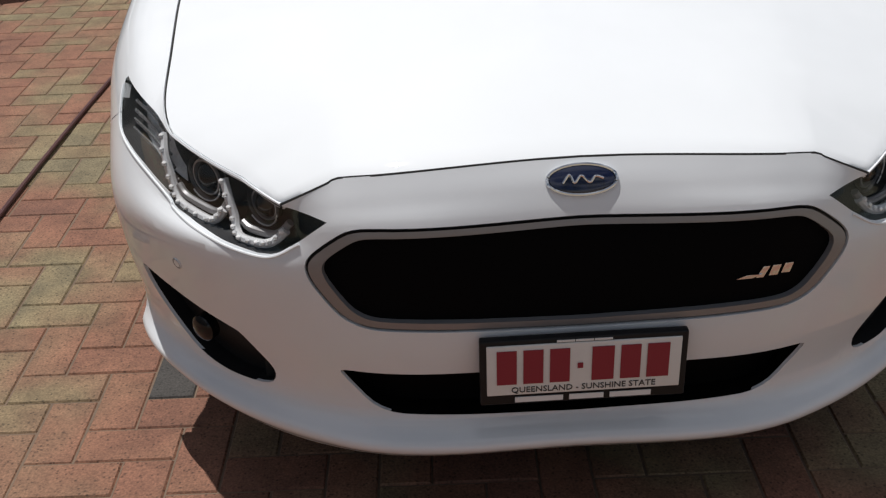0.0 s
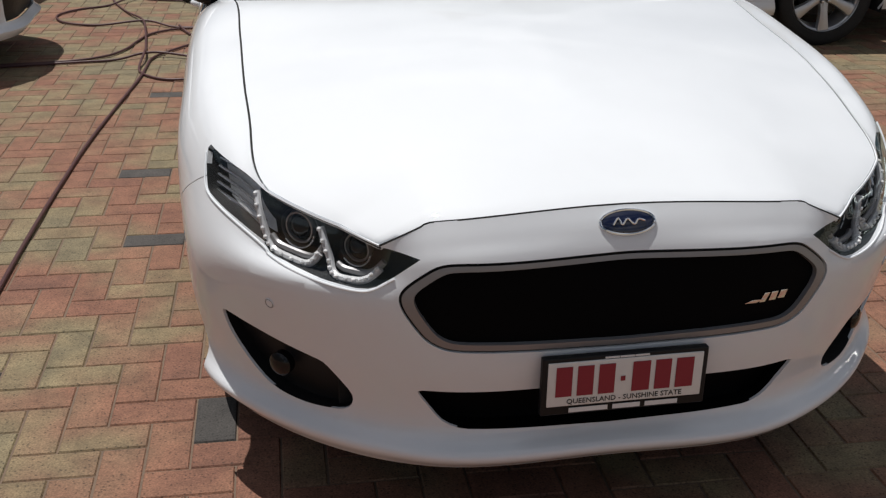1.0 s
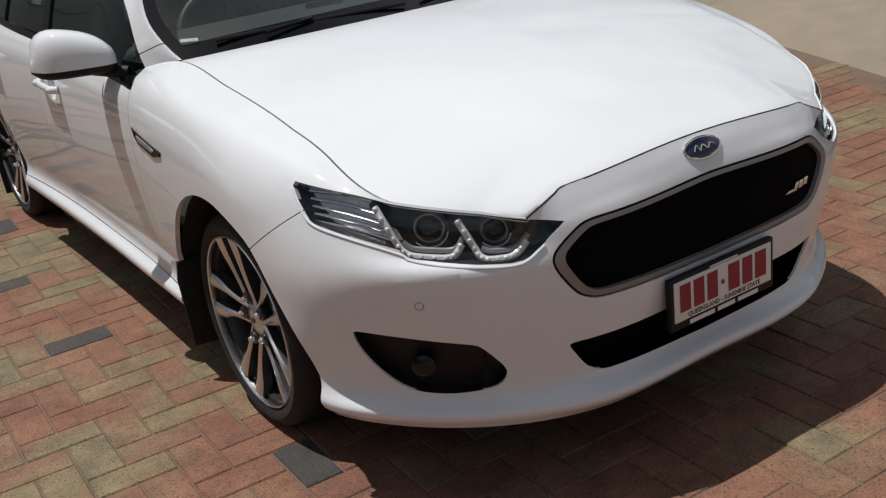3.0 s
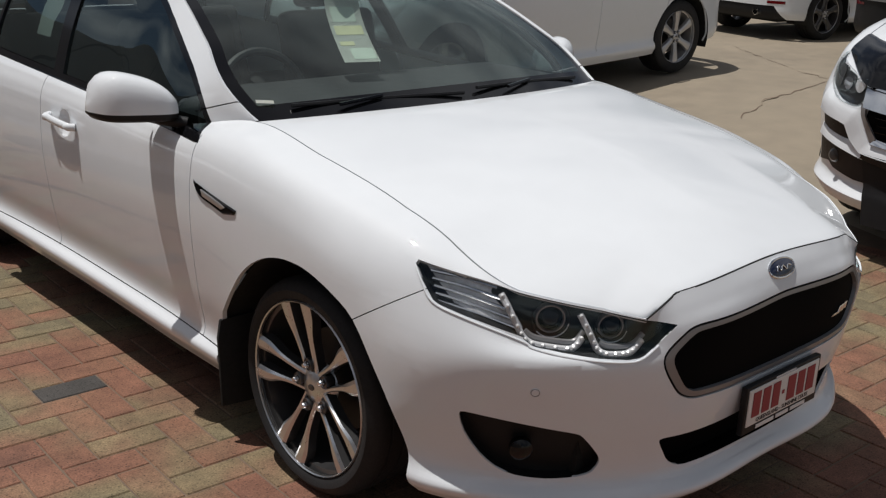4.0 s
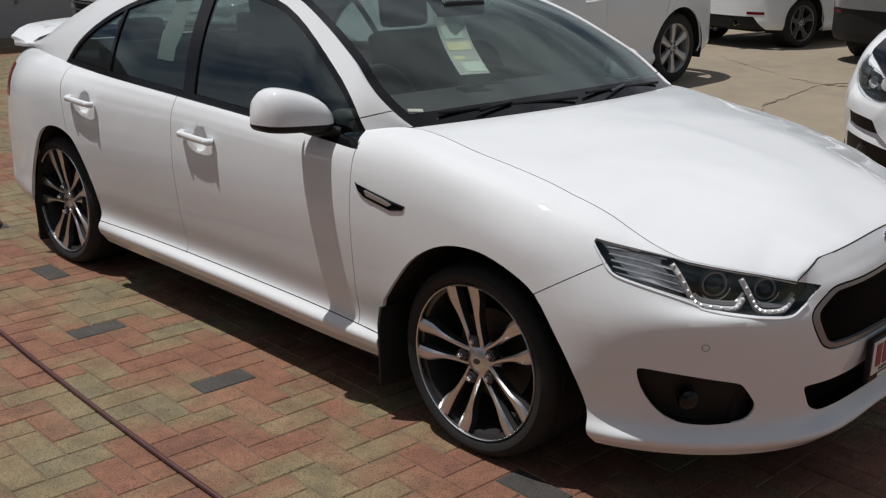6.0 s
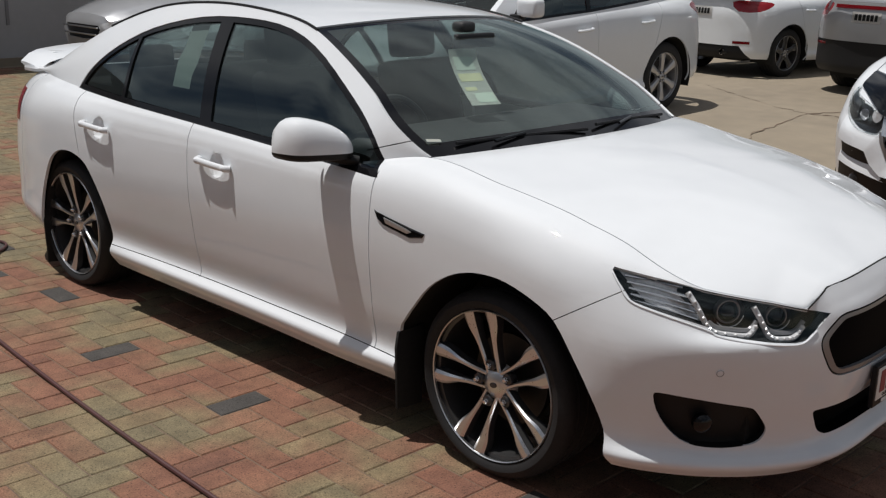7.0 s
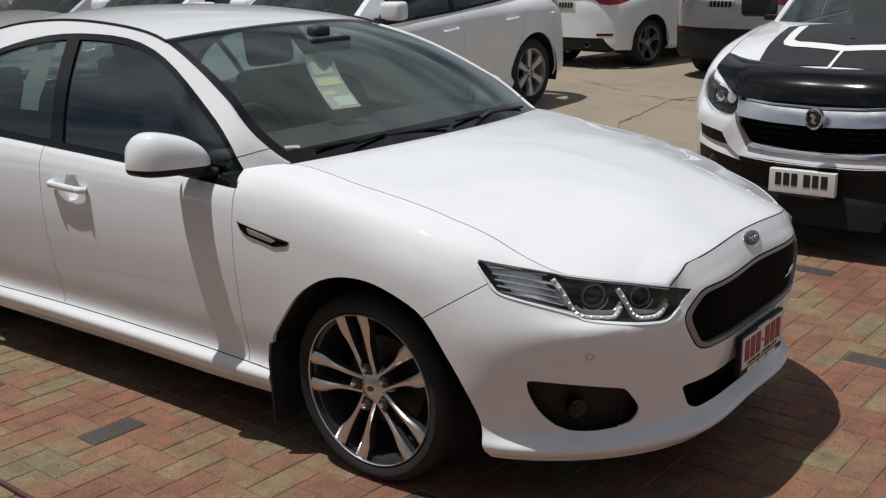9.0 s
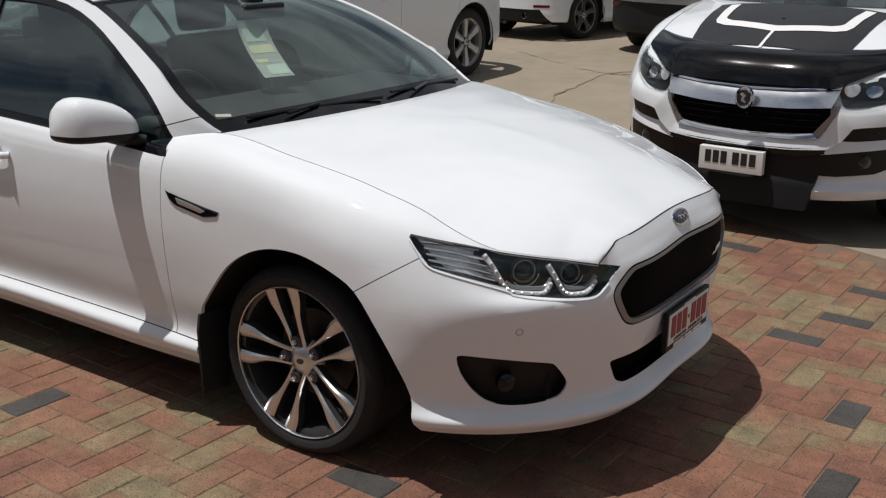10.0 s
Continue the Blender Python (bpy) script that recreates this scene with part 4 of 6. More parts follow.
# wing vents, handles, mirrors, flaps, liners
for sg in (-1, 1):
    out = [(.522, .842), (.492, .832), (.318, .812), (.262, .806), (.275, .790), (.335, .778), (.470, .797), (.500, .812)]
    ring = []
    for s_ in (0, 1):
        ring.append([onto((sg * 2, y, z), (-sg, 0, 0))[0] + Vector((sg * (.001 + .004 * s_), 0, 0)) for y, z in (out if s_ == 0 else inset_poly(out, .004))])
    b = bmesh.new()
    grid(b, np.array([[tuple(v) for v in r] for r in ring]), closed=True)
    inner = [Vector(v) - Vector((sg * .0025, 0, 0)) for v in ring[1]]
    vs = [b.verts.new(v) for v in inner]
    b.faces.new(vs)
    grid(b, np.array([[tuple(v) for v in ring[1]], [tuple(v) for v in inner]]), closed=True)
    bmesh.ops.remove_doubles(b, verts=b.verts, dist=1e-5)
    bmesh.ops.recalc_face_normals(b, faces=b.faces)
    vent = part("wing_vent", b, "gloss", car, "gloss black wing vent with chrome insert", sharp=20)
    ins = [(.462, .826), (.350, .808), (.325, .801), (.345, .791), (.452, .807)]
    vx = abs(onto((sg * 2, .40, .81), (-sg, 0, 0))[0].x)
    m = Matrix(((0, sg, 0, sg * (vx + .001)), (1, 0, 0, 0), (0, 0, 1, 0), (0, 0, 0, 1)))
    part("vent_insert", prism(ins, .006, m, .0015), "alloy2", vent, "chrome vent insert")
    for door, y0, z0 in ((doors_f[sg], 1.515, .845), (doors_r[sg], 2.455, .878)):
        px, nrm = onto((sg * 2, y0 + .1, z0), (-sg, 0, 0))
        X = abs(px.x)
        line = [(sg * (X + .004), y0 - .112, z0 - .004), (sg * (X + .030), y0 - .088, z0 - .002), (sg * (X + .036), y0, z0 + .001), (sg * (X + .030), y0 + .088, z0 + .004), (sg * (X + .004), y0 + .112, z0 + .006)]
        b = tube(line, .0145, 12, 6)
        for v in b.verts:
            v.co.x = sg * X + (v.co.x - sg * X) * (.8 if abs(v.co.y - y0) < .09 else 1)
        part("door_handle", b, "white", door, "white pull handle")
    # mirror
    b = bmesh.new()
    n_s, n_a = 15, 28
    P = []
    for i in range(n_s):
        t = i / (n_s - 1)
        x = .862 + .243 * t
        e = max(0.02, (1 - (2 * abs(t - .5)) ** 4.2)) ** .42
        up = float(cr([.066, .098, .118, .128, .124], [4 * t])[0])
        hy = .095 * e
        cy, cz = .755 + .105 * t, 1.010
        rowp = []
        for a_ in np.linspace(0, 2 * math.pi, n_a, endpoint=False):
            cx, sz = math.cos(a_), math.sin(a_)
            yy = math.copysign(abs(cx) ** .75, cx) * hy * (1.0 if cx < 0 else .62)
            zz = abs(sz) ** .68 * up * e if sz > 0 else -abs(sz) ** .6 * .030 * e
            rowp.append((sg * x, cy + yy, cz + zz))
        P.append(rowp)
    V_ = grid(b, np.array(P), closed=True)
    b.faces.new(V_[0]), b.faces.new(V_[-1][::-1])
    bmesh.ops.recalc_face_normals(b, faces=b.faces)
    lower = cut(b, [(-2, 1.012), (2, 1.012), (2, .8), (-2, .8)], FACE, lambda c: True)
    for f in lower:
        f.material_index = 1
    low = pick(b, 1)
    for f in list(b.faces):
        if f.material_index == 1:
            b.faces.remove(f)
    mirror = part("door_mirror", b, "white", doors_f[sg], "white door mirror with black lower shell")
    part("mirror_base", low, "black", mirror, "black lower shell")
    b = tube([(sg * .845, .70, .975), (sg * .90, .745, .985), (sg * .955, .80, .998)], .020, 10, 5)
    part("mirror_arm", b, "black", mirror)
    gl = lathe(bmesh.new(), [(.0, .0), (.046, .002)], 28, "y")
    gl.transform(Matrix.Translation((sg * .985, .868, 1.056)) @ Matrix.Diagonal((1.4, 1, 1, 1)))
    part("mirror_glass", gl, "chrome", mirror)
    # wheel house and flaps
    for poly, yc in ((ARCH_F, 0), (ARCH_R, REAR_AXLE)):
        A = arc(poly, 30)
        b = bmesh.new()
        rows = []
        for x in (.905, .88, .60):
            rows.append([(sg * (x - (.05 if y - yc < -.30 else 0)), yc + (y - yc) * 1.02, max(z + .006, .235)) for y, z in A])
        grid(b, np.array(rows))
        bmesh.ops.recalc_face_normals(b, faces=b.faces)
        part("wheel_house", b, "dark", car, "black wheel arch liner")
        y0 = max(p_[0] for p_ in A) - .012
        flap = [(.0, .42), (.125, .42), (.135, .36), (.125, .125), (.0, .115)] if yc == 0 else [(.0, .36), (.115, .36), (.12, .30), (.11, .07), (.0, .06)]
        b = prism([(sg * (.800 + p_[0]), p_[1]) for p_ in flap], .012, Matrix.Translation((0, y0 - .005, 0)), .003)
        part("mud_flap", b, "dark", car, "black plastic mud flap")
# wheels
for y in (FRONT_AXLE, REAR_AXLE):
    wheel(car, Matrix.Translation((-.878, y, HUB)) @ Matrix.Rotation(radians(-15), 4, "X"), "twin")
    wheel(car, Matrix.Translation((.878, y, HUB)) @ Matrix.Rotation(math.pi, 4, "Z"), "twin")
for x1, y0, y1, z0, z1 in ((.60, -.78, 3.5, .19, .70), (.875, .46, 2.33, .20, .30), (.46, -.84, -.785, .21, .64), (.66, 3.46, 3.56, .24, .9)):
    part("underbody", boxed(-x1, x1, y0, y1, z0, z1), "dark", car, "dark underbody", smooth=False)
# boot wing and tail lamps
b = bmesh.new()
P = []
for t in np.linspace(-1, 1, 25):
    zc, yc, drop = 1.128 - .045 * abs(t) ** 3, 3.63 - .05 * t * t, max(0, abs(t) - .86) / .14
    sec = [(-.13, -.016), (-.06, .004), (.06, .014), (.125, .016), (.13, .006), (.05, -.012), (-.06, -.020)]
    P.append([(t * .70, yc + a_ * (1 - .2 * drop), zc + z_ - .035 * drop**1.5) for a_, z_ in sec])
V_ = grid(b, np.array(P), closed=True)
b.faces.new(V_[0]), b.faces.new(V_[-1][::-1])
bmesh.ops.recalc_face_normals(b, faces=b.faces)
wing = part("boot_wing", b, "white", boot, "white boot wing")
for sg in (-1, 1):
    part("wing_leg", boxed(sg * .52 - .05, sg * .52 + .05, 3.55, 3.67, 1.03, 1.118, .012), "white", wing)
    p, nrm = onto((sg * 1.5, 3.0 + .95, .865), (-sg * .8, -.6, 0))
    b = bmesh.new()
    P = []
    for z in np.linspace(.79, .955, 7):
        rw = []
        for y in np.linspace(3.37, 3.58, 7):
            q, _ = onto((sg * 2, y, z), (-sg, 0, 0))
            rw.append(tuple((q or Vector((sg * .8, y, z))) + Vector((sg * .003, .003, 0))))
        P.append(rw)
    grid(b, np.array(P))
    part("tail_lamp", b, "red", car, "dark red tail lamp")
# cowl, wipers, stickers
b = bmesh.new()
rows = []
for t in np.linspace(0, 1, 5):
    rows.append([(x, .25 + .15 * (x / .775) ** 2 - .012 + .075 * t, 1.048 - .022 * (x / .775) ** 2 - .012 + .030 * t) for x in np.linspace(-.765, .765, 31)])
grid(b, np.array(rows))
bmesh.ops.recalc_face_normals(b, faces=b.faces)
part("cowl", b, "black", car, "black plastic cowl panel")
for x0, x1, in ((.62, .02), (-.05, -.66)):
    f = lambda x: (.25 + .15 * (x / .775) ** 2, 1.050 - .022 * (x / .775) ** 2)
    (ya, za), (yb_, zb) = f(x0), f(x1)
    blade = tube([(x0, ya + .022, za + .020), ((x0 + x1) / 2, (ya + yb_) / 2 + .030, (za + zb) / 2 + .027), (x1, yb_ + .034, zb + .030)], .0065, 6, 8)
    wiper = part("wiper", blade, "black", car, "black windscreen wiper")
    part("wiper_arm", tube([(x1 + .14, f(x1 + .14)[0] + .015, f(x1 + .14)[1] + .025), ((x0 + x1) / 2, (ya + yb_) / 2 + .026, (za + zb) / 2 + .036)], .006, 6, 6), "gloss", wiper)

# cabin
part("dashboard", boxed(-.70, .70, .48, .92, .82, 1.045, .05), "dash", car, "dark grey dashboard")
part("floor_pan", boxed(-.72, .72, .5, 3.2, .34, .40), "dark", car)
part("parcel_shelf", boxed(-.60, .60, 2.86, 3.30, .96, 1.0, .01), "dash", car)


def seat(x, y):
    b = boxed(x - .25, x + .25, y - .30, y + .22, .44, .62, .05)
    s_ = part("seat", b, "seat", car, "dark fabric front seat")
    bk = boxed(-.24, .24, -.06, .06, 0, .66, .05)
    bk.transform(Matrix.Translation((x, y + .24, .56)) @ Matrix.Rotation(radians(-16), 4, "X"))
    part("backrest", bk, "seat", s_)
    hr = boxed(-.135, .135, -.05, .05, 0, .20, .045)
    hr.transform(Matrix.Translation((x, y + .445, 1.205)) @ Matrix.Rotation(radians(-8), 4, "X"))
    part("headrest", hr, "seat", s_)


seat(-.37, 1.22), seat(.37, 1.22)
b = boxed(-.64, .64, 2.10, 2.62, .42, .62, .05)
rs = part("rear_seat", b, "seat", car, "dark fabric rear bench")
bk = boxed(-.62, .62, -.06, .06, 0, .56, .04)
bk.transform(Matrix.Translation((0, 2.64, .56)) @ Matrix.Rotation(radians(-20), 4, "X"))
part("backrest", bk, "seat", rs)
for x in (-.36, .36):
    hr = boxed(x - .12, x + .12, 2.84, 2.92, 1.06, 1.20, .035)
    part("headrest", hr, "seat", rs)
b = tube([(-.37 + .185 * math.cos(a_), .99 + .05 * math.sin(a_), .955 + .175 * math.sin(a_)) for a_ in np.linspace(0, 2 * math.pi, 25)], .015, 8, 2)
sw = part("steering_wheel", b, "dash", car)
part("steering_boss", boxed(-.43, -.31, .95, 1.01, .90, 1.0, .025), "dash", sw)
part("rear_view_mirror", boxed(-.12, .12, .905, .94, 1.325, 1.385, .016), "black", car)
part("mirror_pod", boxed(-.045, .045, .95, 1.02, 1.385, 1.43, .02), "dash", car)
# price ticket hanging from the mirror, and papers on the glass
def sheet(t, w_, lift=0.0):
    """A place on the curved ticket, t down and w across."""
    return (-.15 + .13 * w_ - (.035 + -.005 * w_) * t**1.6, .93 - .035 * w_ - (.178 + .002 * w_) * t**1.6 - lift, 1.325 - .21 * t + lift * .6)


b = bmesh.new()
grid(b, np.array([[sheet(t, w_) for w_ in np.linspace(0, 1, 4)] for t in np.linspace(0, 1, 12)]))
r = bmesh.ops.solidify(b, geom=list(b.faces), thickness=.0012)
ticket = tagged(part("price_ticket", b, "paper", None, "pale paper price ticket hanging behind the windscreen"), category="price ticket")
for t0, t1, w0, w1, mt in ((.16, .40, .12, .80, "greenish"), (.46, .60, .10, .9, "yellow"), (.70, .76, .1, .5, "yellow"), (.80, .96, .30, .95, "greenish")):
    b = bmesh.new()
    grid(b, np.array([[sheet(t, w_, .0012) for w_ in np.linspace(w0, w1, 3)] for t in np.linspace(t0, t1, 3)]))
    part("print", b, mt, ticket)
b = bmesh.new()
for side in (-1,):
    pts = []
    for z in np.linspace(1.105, 1.375, 6):
        rw = []
        for y in np.linspace(0, .13, 4):
            yy = 1.875 + y + .30 * (z - 1.105)
            k = np.argmin(np.abs(Gs[:, :, 1] - yy) + np.abs(Gs[:, :, 2] - z), None)
            xx = Gs.reshape(-1, 3)[k][0]
            rw.append((side * (xx - .03), yy, z))
        pts.append(rw)
    grid(b, np.array(pts))
part("window_card", b, "card", car, "pale card behind the rear door glass", smooth=True)
glass_tree = BVHTree.FromBMesh(top)
b = bmesh.new()
grid(b, np.array([[(x, y, glass_tree.ray_cast(Vector((x, y, 3)), Vector((0, 0, -1)))[0].z + .002) for x, y in [(-.748 + .048 * f + .004 * k, .452 - .026 * f + .011 * k) for f in np.linspace(0, 1, 4)]] for k in (0, 1)]))
bmesh.ops.solidify(b, geom=list(b.faces), thickness=.002)
part("screen_label", b, "paper", car, "small white label on the windscreen", smooth=False)


# ---------------- the other vehicles of the yard ----------------
def yard_car(name, label, category, m, paint, wb=2.84, fo=.95, ro=1.05, half=.94, kz=1.1, rail=None, crown=None, belt=None, cuts=(1.70, 2.62), style="six", rw=.355, front=True, rear=True, screen=2.9, tailgate=(7.1, 8.9), group="parked cars", apron=((0, .42), (.60, .42), (.74, .24), (0, .23)), mirror=None):
    """A parked car: a coarser skin of the same kind, with its cabin given by a rail line, a middle line and a window outline."""
    root = thing(name, label, category, m, group)
    ymap = lambda y: y * fo / .972 if y < 0 else y * wb / 2.838 if y < 2.838 else wb + (y - 2.838) * ro / 1.062
    sh = Shell([(x * half / .94, ymap(y)) for x, y in PLAN], INSET, [[z * kz for z in r] for r in HEIGHT])
    us, vs = np.linspace(0, 17, 17 * 6 + 1), np.linspace(0, 7, 22)
    sk = bmesh.new()
    P = sh.at(us, vs)
    grid(sk, P), grid(sk, both(P), flip=True)
    bmesh.ops.remove_doubles(sk, verts=sk.verts, dist=2e-4)
    bmesh.ops.recalc_face_normals(sk, faces=sk.faces)
    sk.normal_update()
    if sum(f.normal.x * f.calc_center_median().x for f in sk.faces) < 0:
        bmesh.ops.reverse_faces(sk, faces=sk.faces)
    zs = lambda poly: [(a, z * kz) for a, z in poly]
    for cy in (0, wb):
        ins = cut(sk, circle(cy, rw * 1.02, rw + .055, 30), SIDE, lambda c: abs(c.x) > .65)
        bmesh.ops.delete(sk, geom=ins, context="FACES")
    if front:
        for uv, sg in ((DIAG, 1), (DIAG_L, -1)):
            for f in cut(sk, zs(HEAD), uv, lambda c: c.y < -.2 and c.x * sg > .3):
                f.material_index = 41
        for f in cut(sk, mirrored(zs([(0.0, .70), (.36, .70), (.40, .66), (.34, .56), (0, .55)])), FACE, lambda c: c.y < -.6):
            f.material_index = 42
        for f in cut(sk, mirrored(zs([(0.0, .45), (.50, .45), (.44, .30), (0, .29)])), FACE, lambda c: c.y < -.6):
            f.material_index = 43
    if rear:
        for sg in (1, -1):
            c0 = (.80 * half / .94 - ymap(3.64)) * .7071
            for f in cut(sk, rounded([(c0 - .27, .972 * kz), (c0 - .08, .990 * kz), (c0 + .22, .970 * kz), (c0 + .25, .93 * kz), (c0 + .08, .855 * kz), (c0 - .20, .855 * kz)], 2), ((sg * .7071, -.7071, 0), (0, 0, 1)), lambda c: c.y > wb + .2 and c.x * sg > .2):
                f.material_index = 44
        for f in cut(sk, mirrored(zs(list(apron))), FACE, lambda c: c.y > wb + .5):
            f.material_index = 45
    side = lambda c: abs(c.x) > .6
    for y0 in (.545, 1.71):
        gap(sk, (0, ymap(y0), .6), (0, 1, -.03), lambda c: side(c) and abs(c.y - ymap(y0)) < .2 and c.z > .315 * kz, .006)
    gap(sk, (0, ymap(2.55), .6), (0, 1, -.35), lambda c: side(c) and abs(c.y - ymap(2.55)) < .3 and c.z > .6 * kz, .006)
    part("body", rim(pick(sk, 0), .015), paint, root)
    for k, nm, mt, lb, dp in ((41, "headlamp", "lamp", "clear headlamp", .012), (42, "grille", "gloss", "dark grille", .015), (43, "lower_grille", "black", "black lower grille", .02), (44, "tail_lamp", "red", "red tail lamp", 0), (45, "rear_apron", "black", "black rear apron", .01)):
        b = pick(sk, k)
        if not b.faces:
            b.free()
            continue
        if k in (41, 44):
            for sg in (-1, 1):
                q = b.copy()
                bmesh.ops.delete(q, geom=[f for f in q.faces if f.calc_center_median().x * sg < 0], context="FACES")
                part(nm, q, mt, root, lb)
            b.free()
        else:
            part(nm, push(b, (0, dp if k < 44 else -dp, 0)), mt, root, lb)
    # bonnet
    na, nb = 9, 22
    fr = sh.at(np.linspace(0, 2.0, na), [7])[0]
    ed = sh.at(2.0 + 6.0 * np.linspace(0, 1, nb), [7])[0]
    yc, zc = crown[0]
    re = np.array([(x, yc + (ed[-1][1] - yc) * (x / ed[-1][0]) ** 2, zc + (ed[-1][2] - zc) * (x / ed[-1][0]) ** 2) for x in np.linspace(0, ed[-1][0], na)])
    mi = np.stack([np.zeros(nb), np.linspace(fr[0][1], yc, nb), fr[0][2] + (zc - fr[0][2]) * np.sin(np.linspace(0, 1, nb) * math.pi / 2) ** .9], -1)
    mi[0], mi[-1] = fr[0], re[0]
    H = patch((fr, re, mi, ed), na, nb, .004)
    H[:, -1, 0] -= .006
    b = bmesh.new()
    grid(b, np.concatenate([both(H)[:, :0:-1], H], 1))
    bmesh.ops.recalc_face_normals(b, faces=b.faces)
    if sum(f.normal.z for f in b.faces) < 0:
        bmesh.ops.reverse_faces(b, faces=b.faces)
    hood = part("bonnet", rim(b, .02), paint, root)
    # cabin
    n = len(rail)
    rail = [tuple(ed[-1])] + list(rail[1:])
    kk = np.linspace(0, n - 1, (n - 1) * 5 + 1)
    R, C = cr(rail, kk), cr(crown, kk)
    a = np.linspace(-1, 1, 33)
    T = np.stack([R[:, None, 0] * a[None], C[:, None, 0] + (R[:, None, 1] - C[:, None, 0]) * np.abs(a[None]) ** 2.4, C[:, None, 1] + (R[:, None, 2] - C[:, None, 1]) * np.abs(a[None]) ** 2.4], -1)
    top = bmesh.new()
    V = grid(top, T)
    top.normal_update()
    if sum(f.normal.z for f in top.faces) < 0:
        bmesh.ops.reverse_faces(top, faces=top.faces)
    top.verts.index_update()
    row = {v.index: i for i, r in enumerate(V) for v in r}
    col = {v.index: j for r in V for j, v in enumerate(r)}
    for f in top.faces:
        k = sum(row[v.index] for v in f.verts) / 4 / 5
        q = abs(sum(col[v.index] for v in f.verts) / 4 / 16 - 1)
        f.material_index = 1 if k < screen and q < .95 else 2 if tailgate[0] < k < tailgate[1] and q < .86 else 0
    part("roof", rim(pick(top, 0), .012), paint, root)
    for k, nm in ((1, "windscreen"), (2, "rear_window")):
        b = pick(top, k)
        if b.faces:
            g = part(nm, push(b, (0, 0, -.006)), "tint" if k == 2 else "pane", root)
            g.visible_shadow = False
    yb = R[:, 1]
    belt_line = np.array([sh.at(float(np.interp(y, sh.curve(sh.plan, np.linspace(4, 15.4, 300) + 1)[:, 1], np.linspace(4, 15.4, 300))), [7])[0, 0] for y in yb])
    belt_line[0] = R[0]
    w = np.linspace(0, 1, 13)[:, None, None]
    Gs_ = belt_line[None] * (1 - w) + R[None] * w
    Gs_[..., 0] += (.03 * np.sin(np.pi * w) * np.clip(kk / 3, 0, 1)[None, :, None] * np.clip((n - 1 - kk) / 3, 0, 1)[None, :, None])[..., 0]
    cab = bmesh.new()
    grid(cab, Gs_), grid(cab, both(Gs_), flip=True)
    bmesh.ops.remove_doubles(cab, verts=cab.verts, dist=1e-4)
    bmesh.ops.recalc_face_normals(cab, faces=cab.faces)
    cab.normal_update()
    if sum(f.normal.x * f.calc_center_median().x for f in cab.faces) < 0:
        bmesh.ops.reverse_faces(cab, faces=cab.faces)
    for f in cut(cab, belt, SIDE, lambda c: True):
        f.material_index = 1
    inn = inset_poly(belt, .025)
    edges = [-9, *cuts, 99]
    for i in range(len(edges) - 1):
        b = bmesh.new()
        b.faces.new([b.verts.new((0, y, z)) for y, z in inn])
        for y, no in ((edges[i] + .03, -1), (edges[i + 1] - .03, 1)):
            bmesh.ops.bisect_plane(b, geom=list(b.verts) + list(b.edges) + list(b.faces), plane_co=(0, y, kz), plane_no=(0, no, -no * .08), clear_outer=True)
        poly = [(v.co.y, v.co.z) for v in list(b.faces)[0].verts] if b.faces else []
        b.free()
        if len(poly) > 2:
            for f in cut(cab, poly, SIDE, lambda c: True):
                f.material_index = 10 + i
    for sg in (-1, 1):
        half_ = lambda q: (bmesh.ops.delete(q, geom=[f for f in q.faces if f.calc_center_median().x * sg < 0], context="FACES"), q)[1]
        part("cabin_side", rim(half_(pick(cab, 0)), .012), paint, root)
        part("window_trim", push(half_(pick(cab, 1)), (-sg * .004, 0, 0)), "gloss", root)
        for i in range(len(edges) - 1):
            b = half_(pick(cab, 10 + i))
            if b.faces:
                g = part("side_glass", push(b, (-sg * .01, 0, 0)), "tint", root)
                g.visible_shadow = False
        # mirror and handles
        zb = float(ed[-1][2])
        b = boxed(sg * (half + .06) - .12, sg * (half + .06) + .12, ed[-1][1] + .22, ed[-1][1] + .36, zb + .01, zb + .17, .045)
        mir = part("door_mirror", b, mirror or paint, root)
        part("mirror_arm", boxed(min(sg * (half - .14), sg * half), max(sg * (half - .14), sg * half), ed[-1][1] + .22, ed[-1][1] + .30, zb - .01, zb + .03, .01), "black", mir)
        for y0 in (ymap(1.52), ymap(2.46)):
            xs_ = half - .018
            part("door_handle", tube([(sg * (xs_ - .01), y0 - .1, .86 * kz), (sg * (xs_ + .03), y0 - .07, .862 * kz), (sg * (xs_ + .03), y0 + .07, .866 * kz), (sg * (xs_ - .01), y0 + .1, .868 * kz)], .013, 8, 5), paint, root)
        for y0 in (0, wb):
            b = bmesh.new()
            A = [(y0 + (rw + .06) * math.cos(t), rw * 1.02 + (rw + .06) * math.sin(t)) for t in np.linspace(-.35, math.pi + .35, 22)]
            grid(b, np.array([[(sg * x, y, z) for y, z in A] for x in (half - .02, half - .36)]))
            part("wheel_house", b, "dark", root)
            mw = Matrix.Translation((sg * (half - .07), y0, rw)) @ Matrix.Rotation(math.pi if sg > 0 else 0, 4, "Z")
            wheel(root, mw, style, rw, rw * .70)
    part("underbody", boxed(-.55, .55, -fo + .2, wb + ro - .3, .22, .72 * kz), "dark", root, smooth=False)
    part("cabin_trim", boxed(-.66, .66, ed[-1][1] + .15, wb + .2, .45, .90 * kz), "dash", root, "dark cabin", smooth=False)
    for x in (-.37, .37):
        st = part("seat", boxed(x - .22, x + .22, ymap(1.42), ymap(1.60), .80 * kz, 1.17 * kz, .05), "seat", root)
        part("headrest", boxed(x - .12, x + .12, ymap(1.50), ymap(1.59), 1.19 * kz, 1.31 * kz, .035), "seat", st)
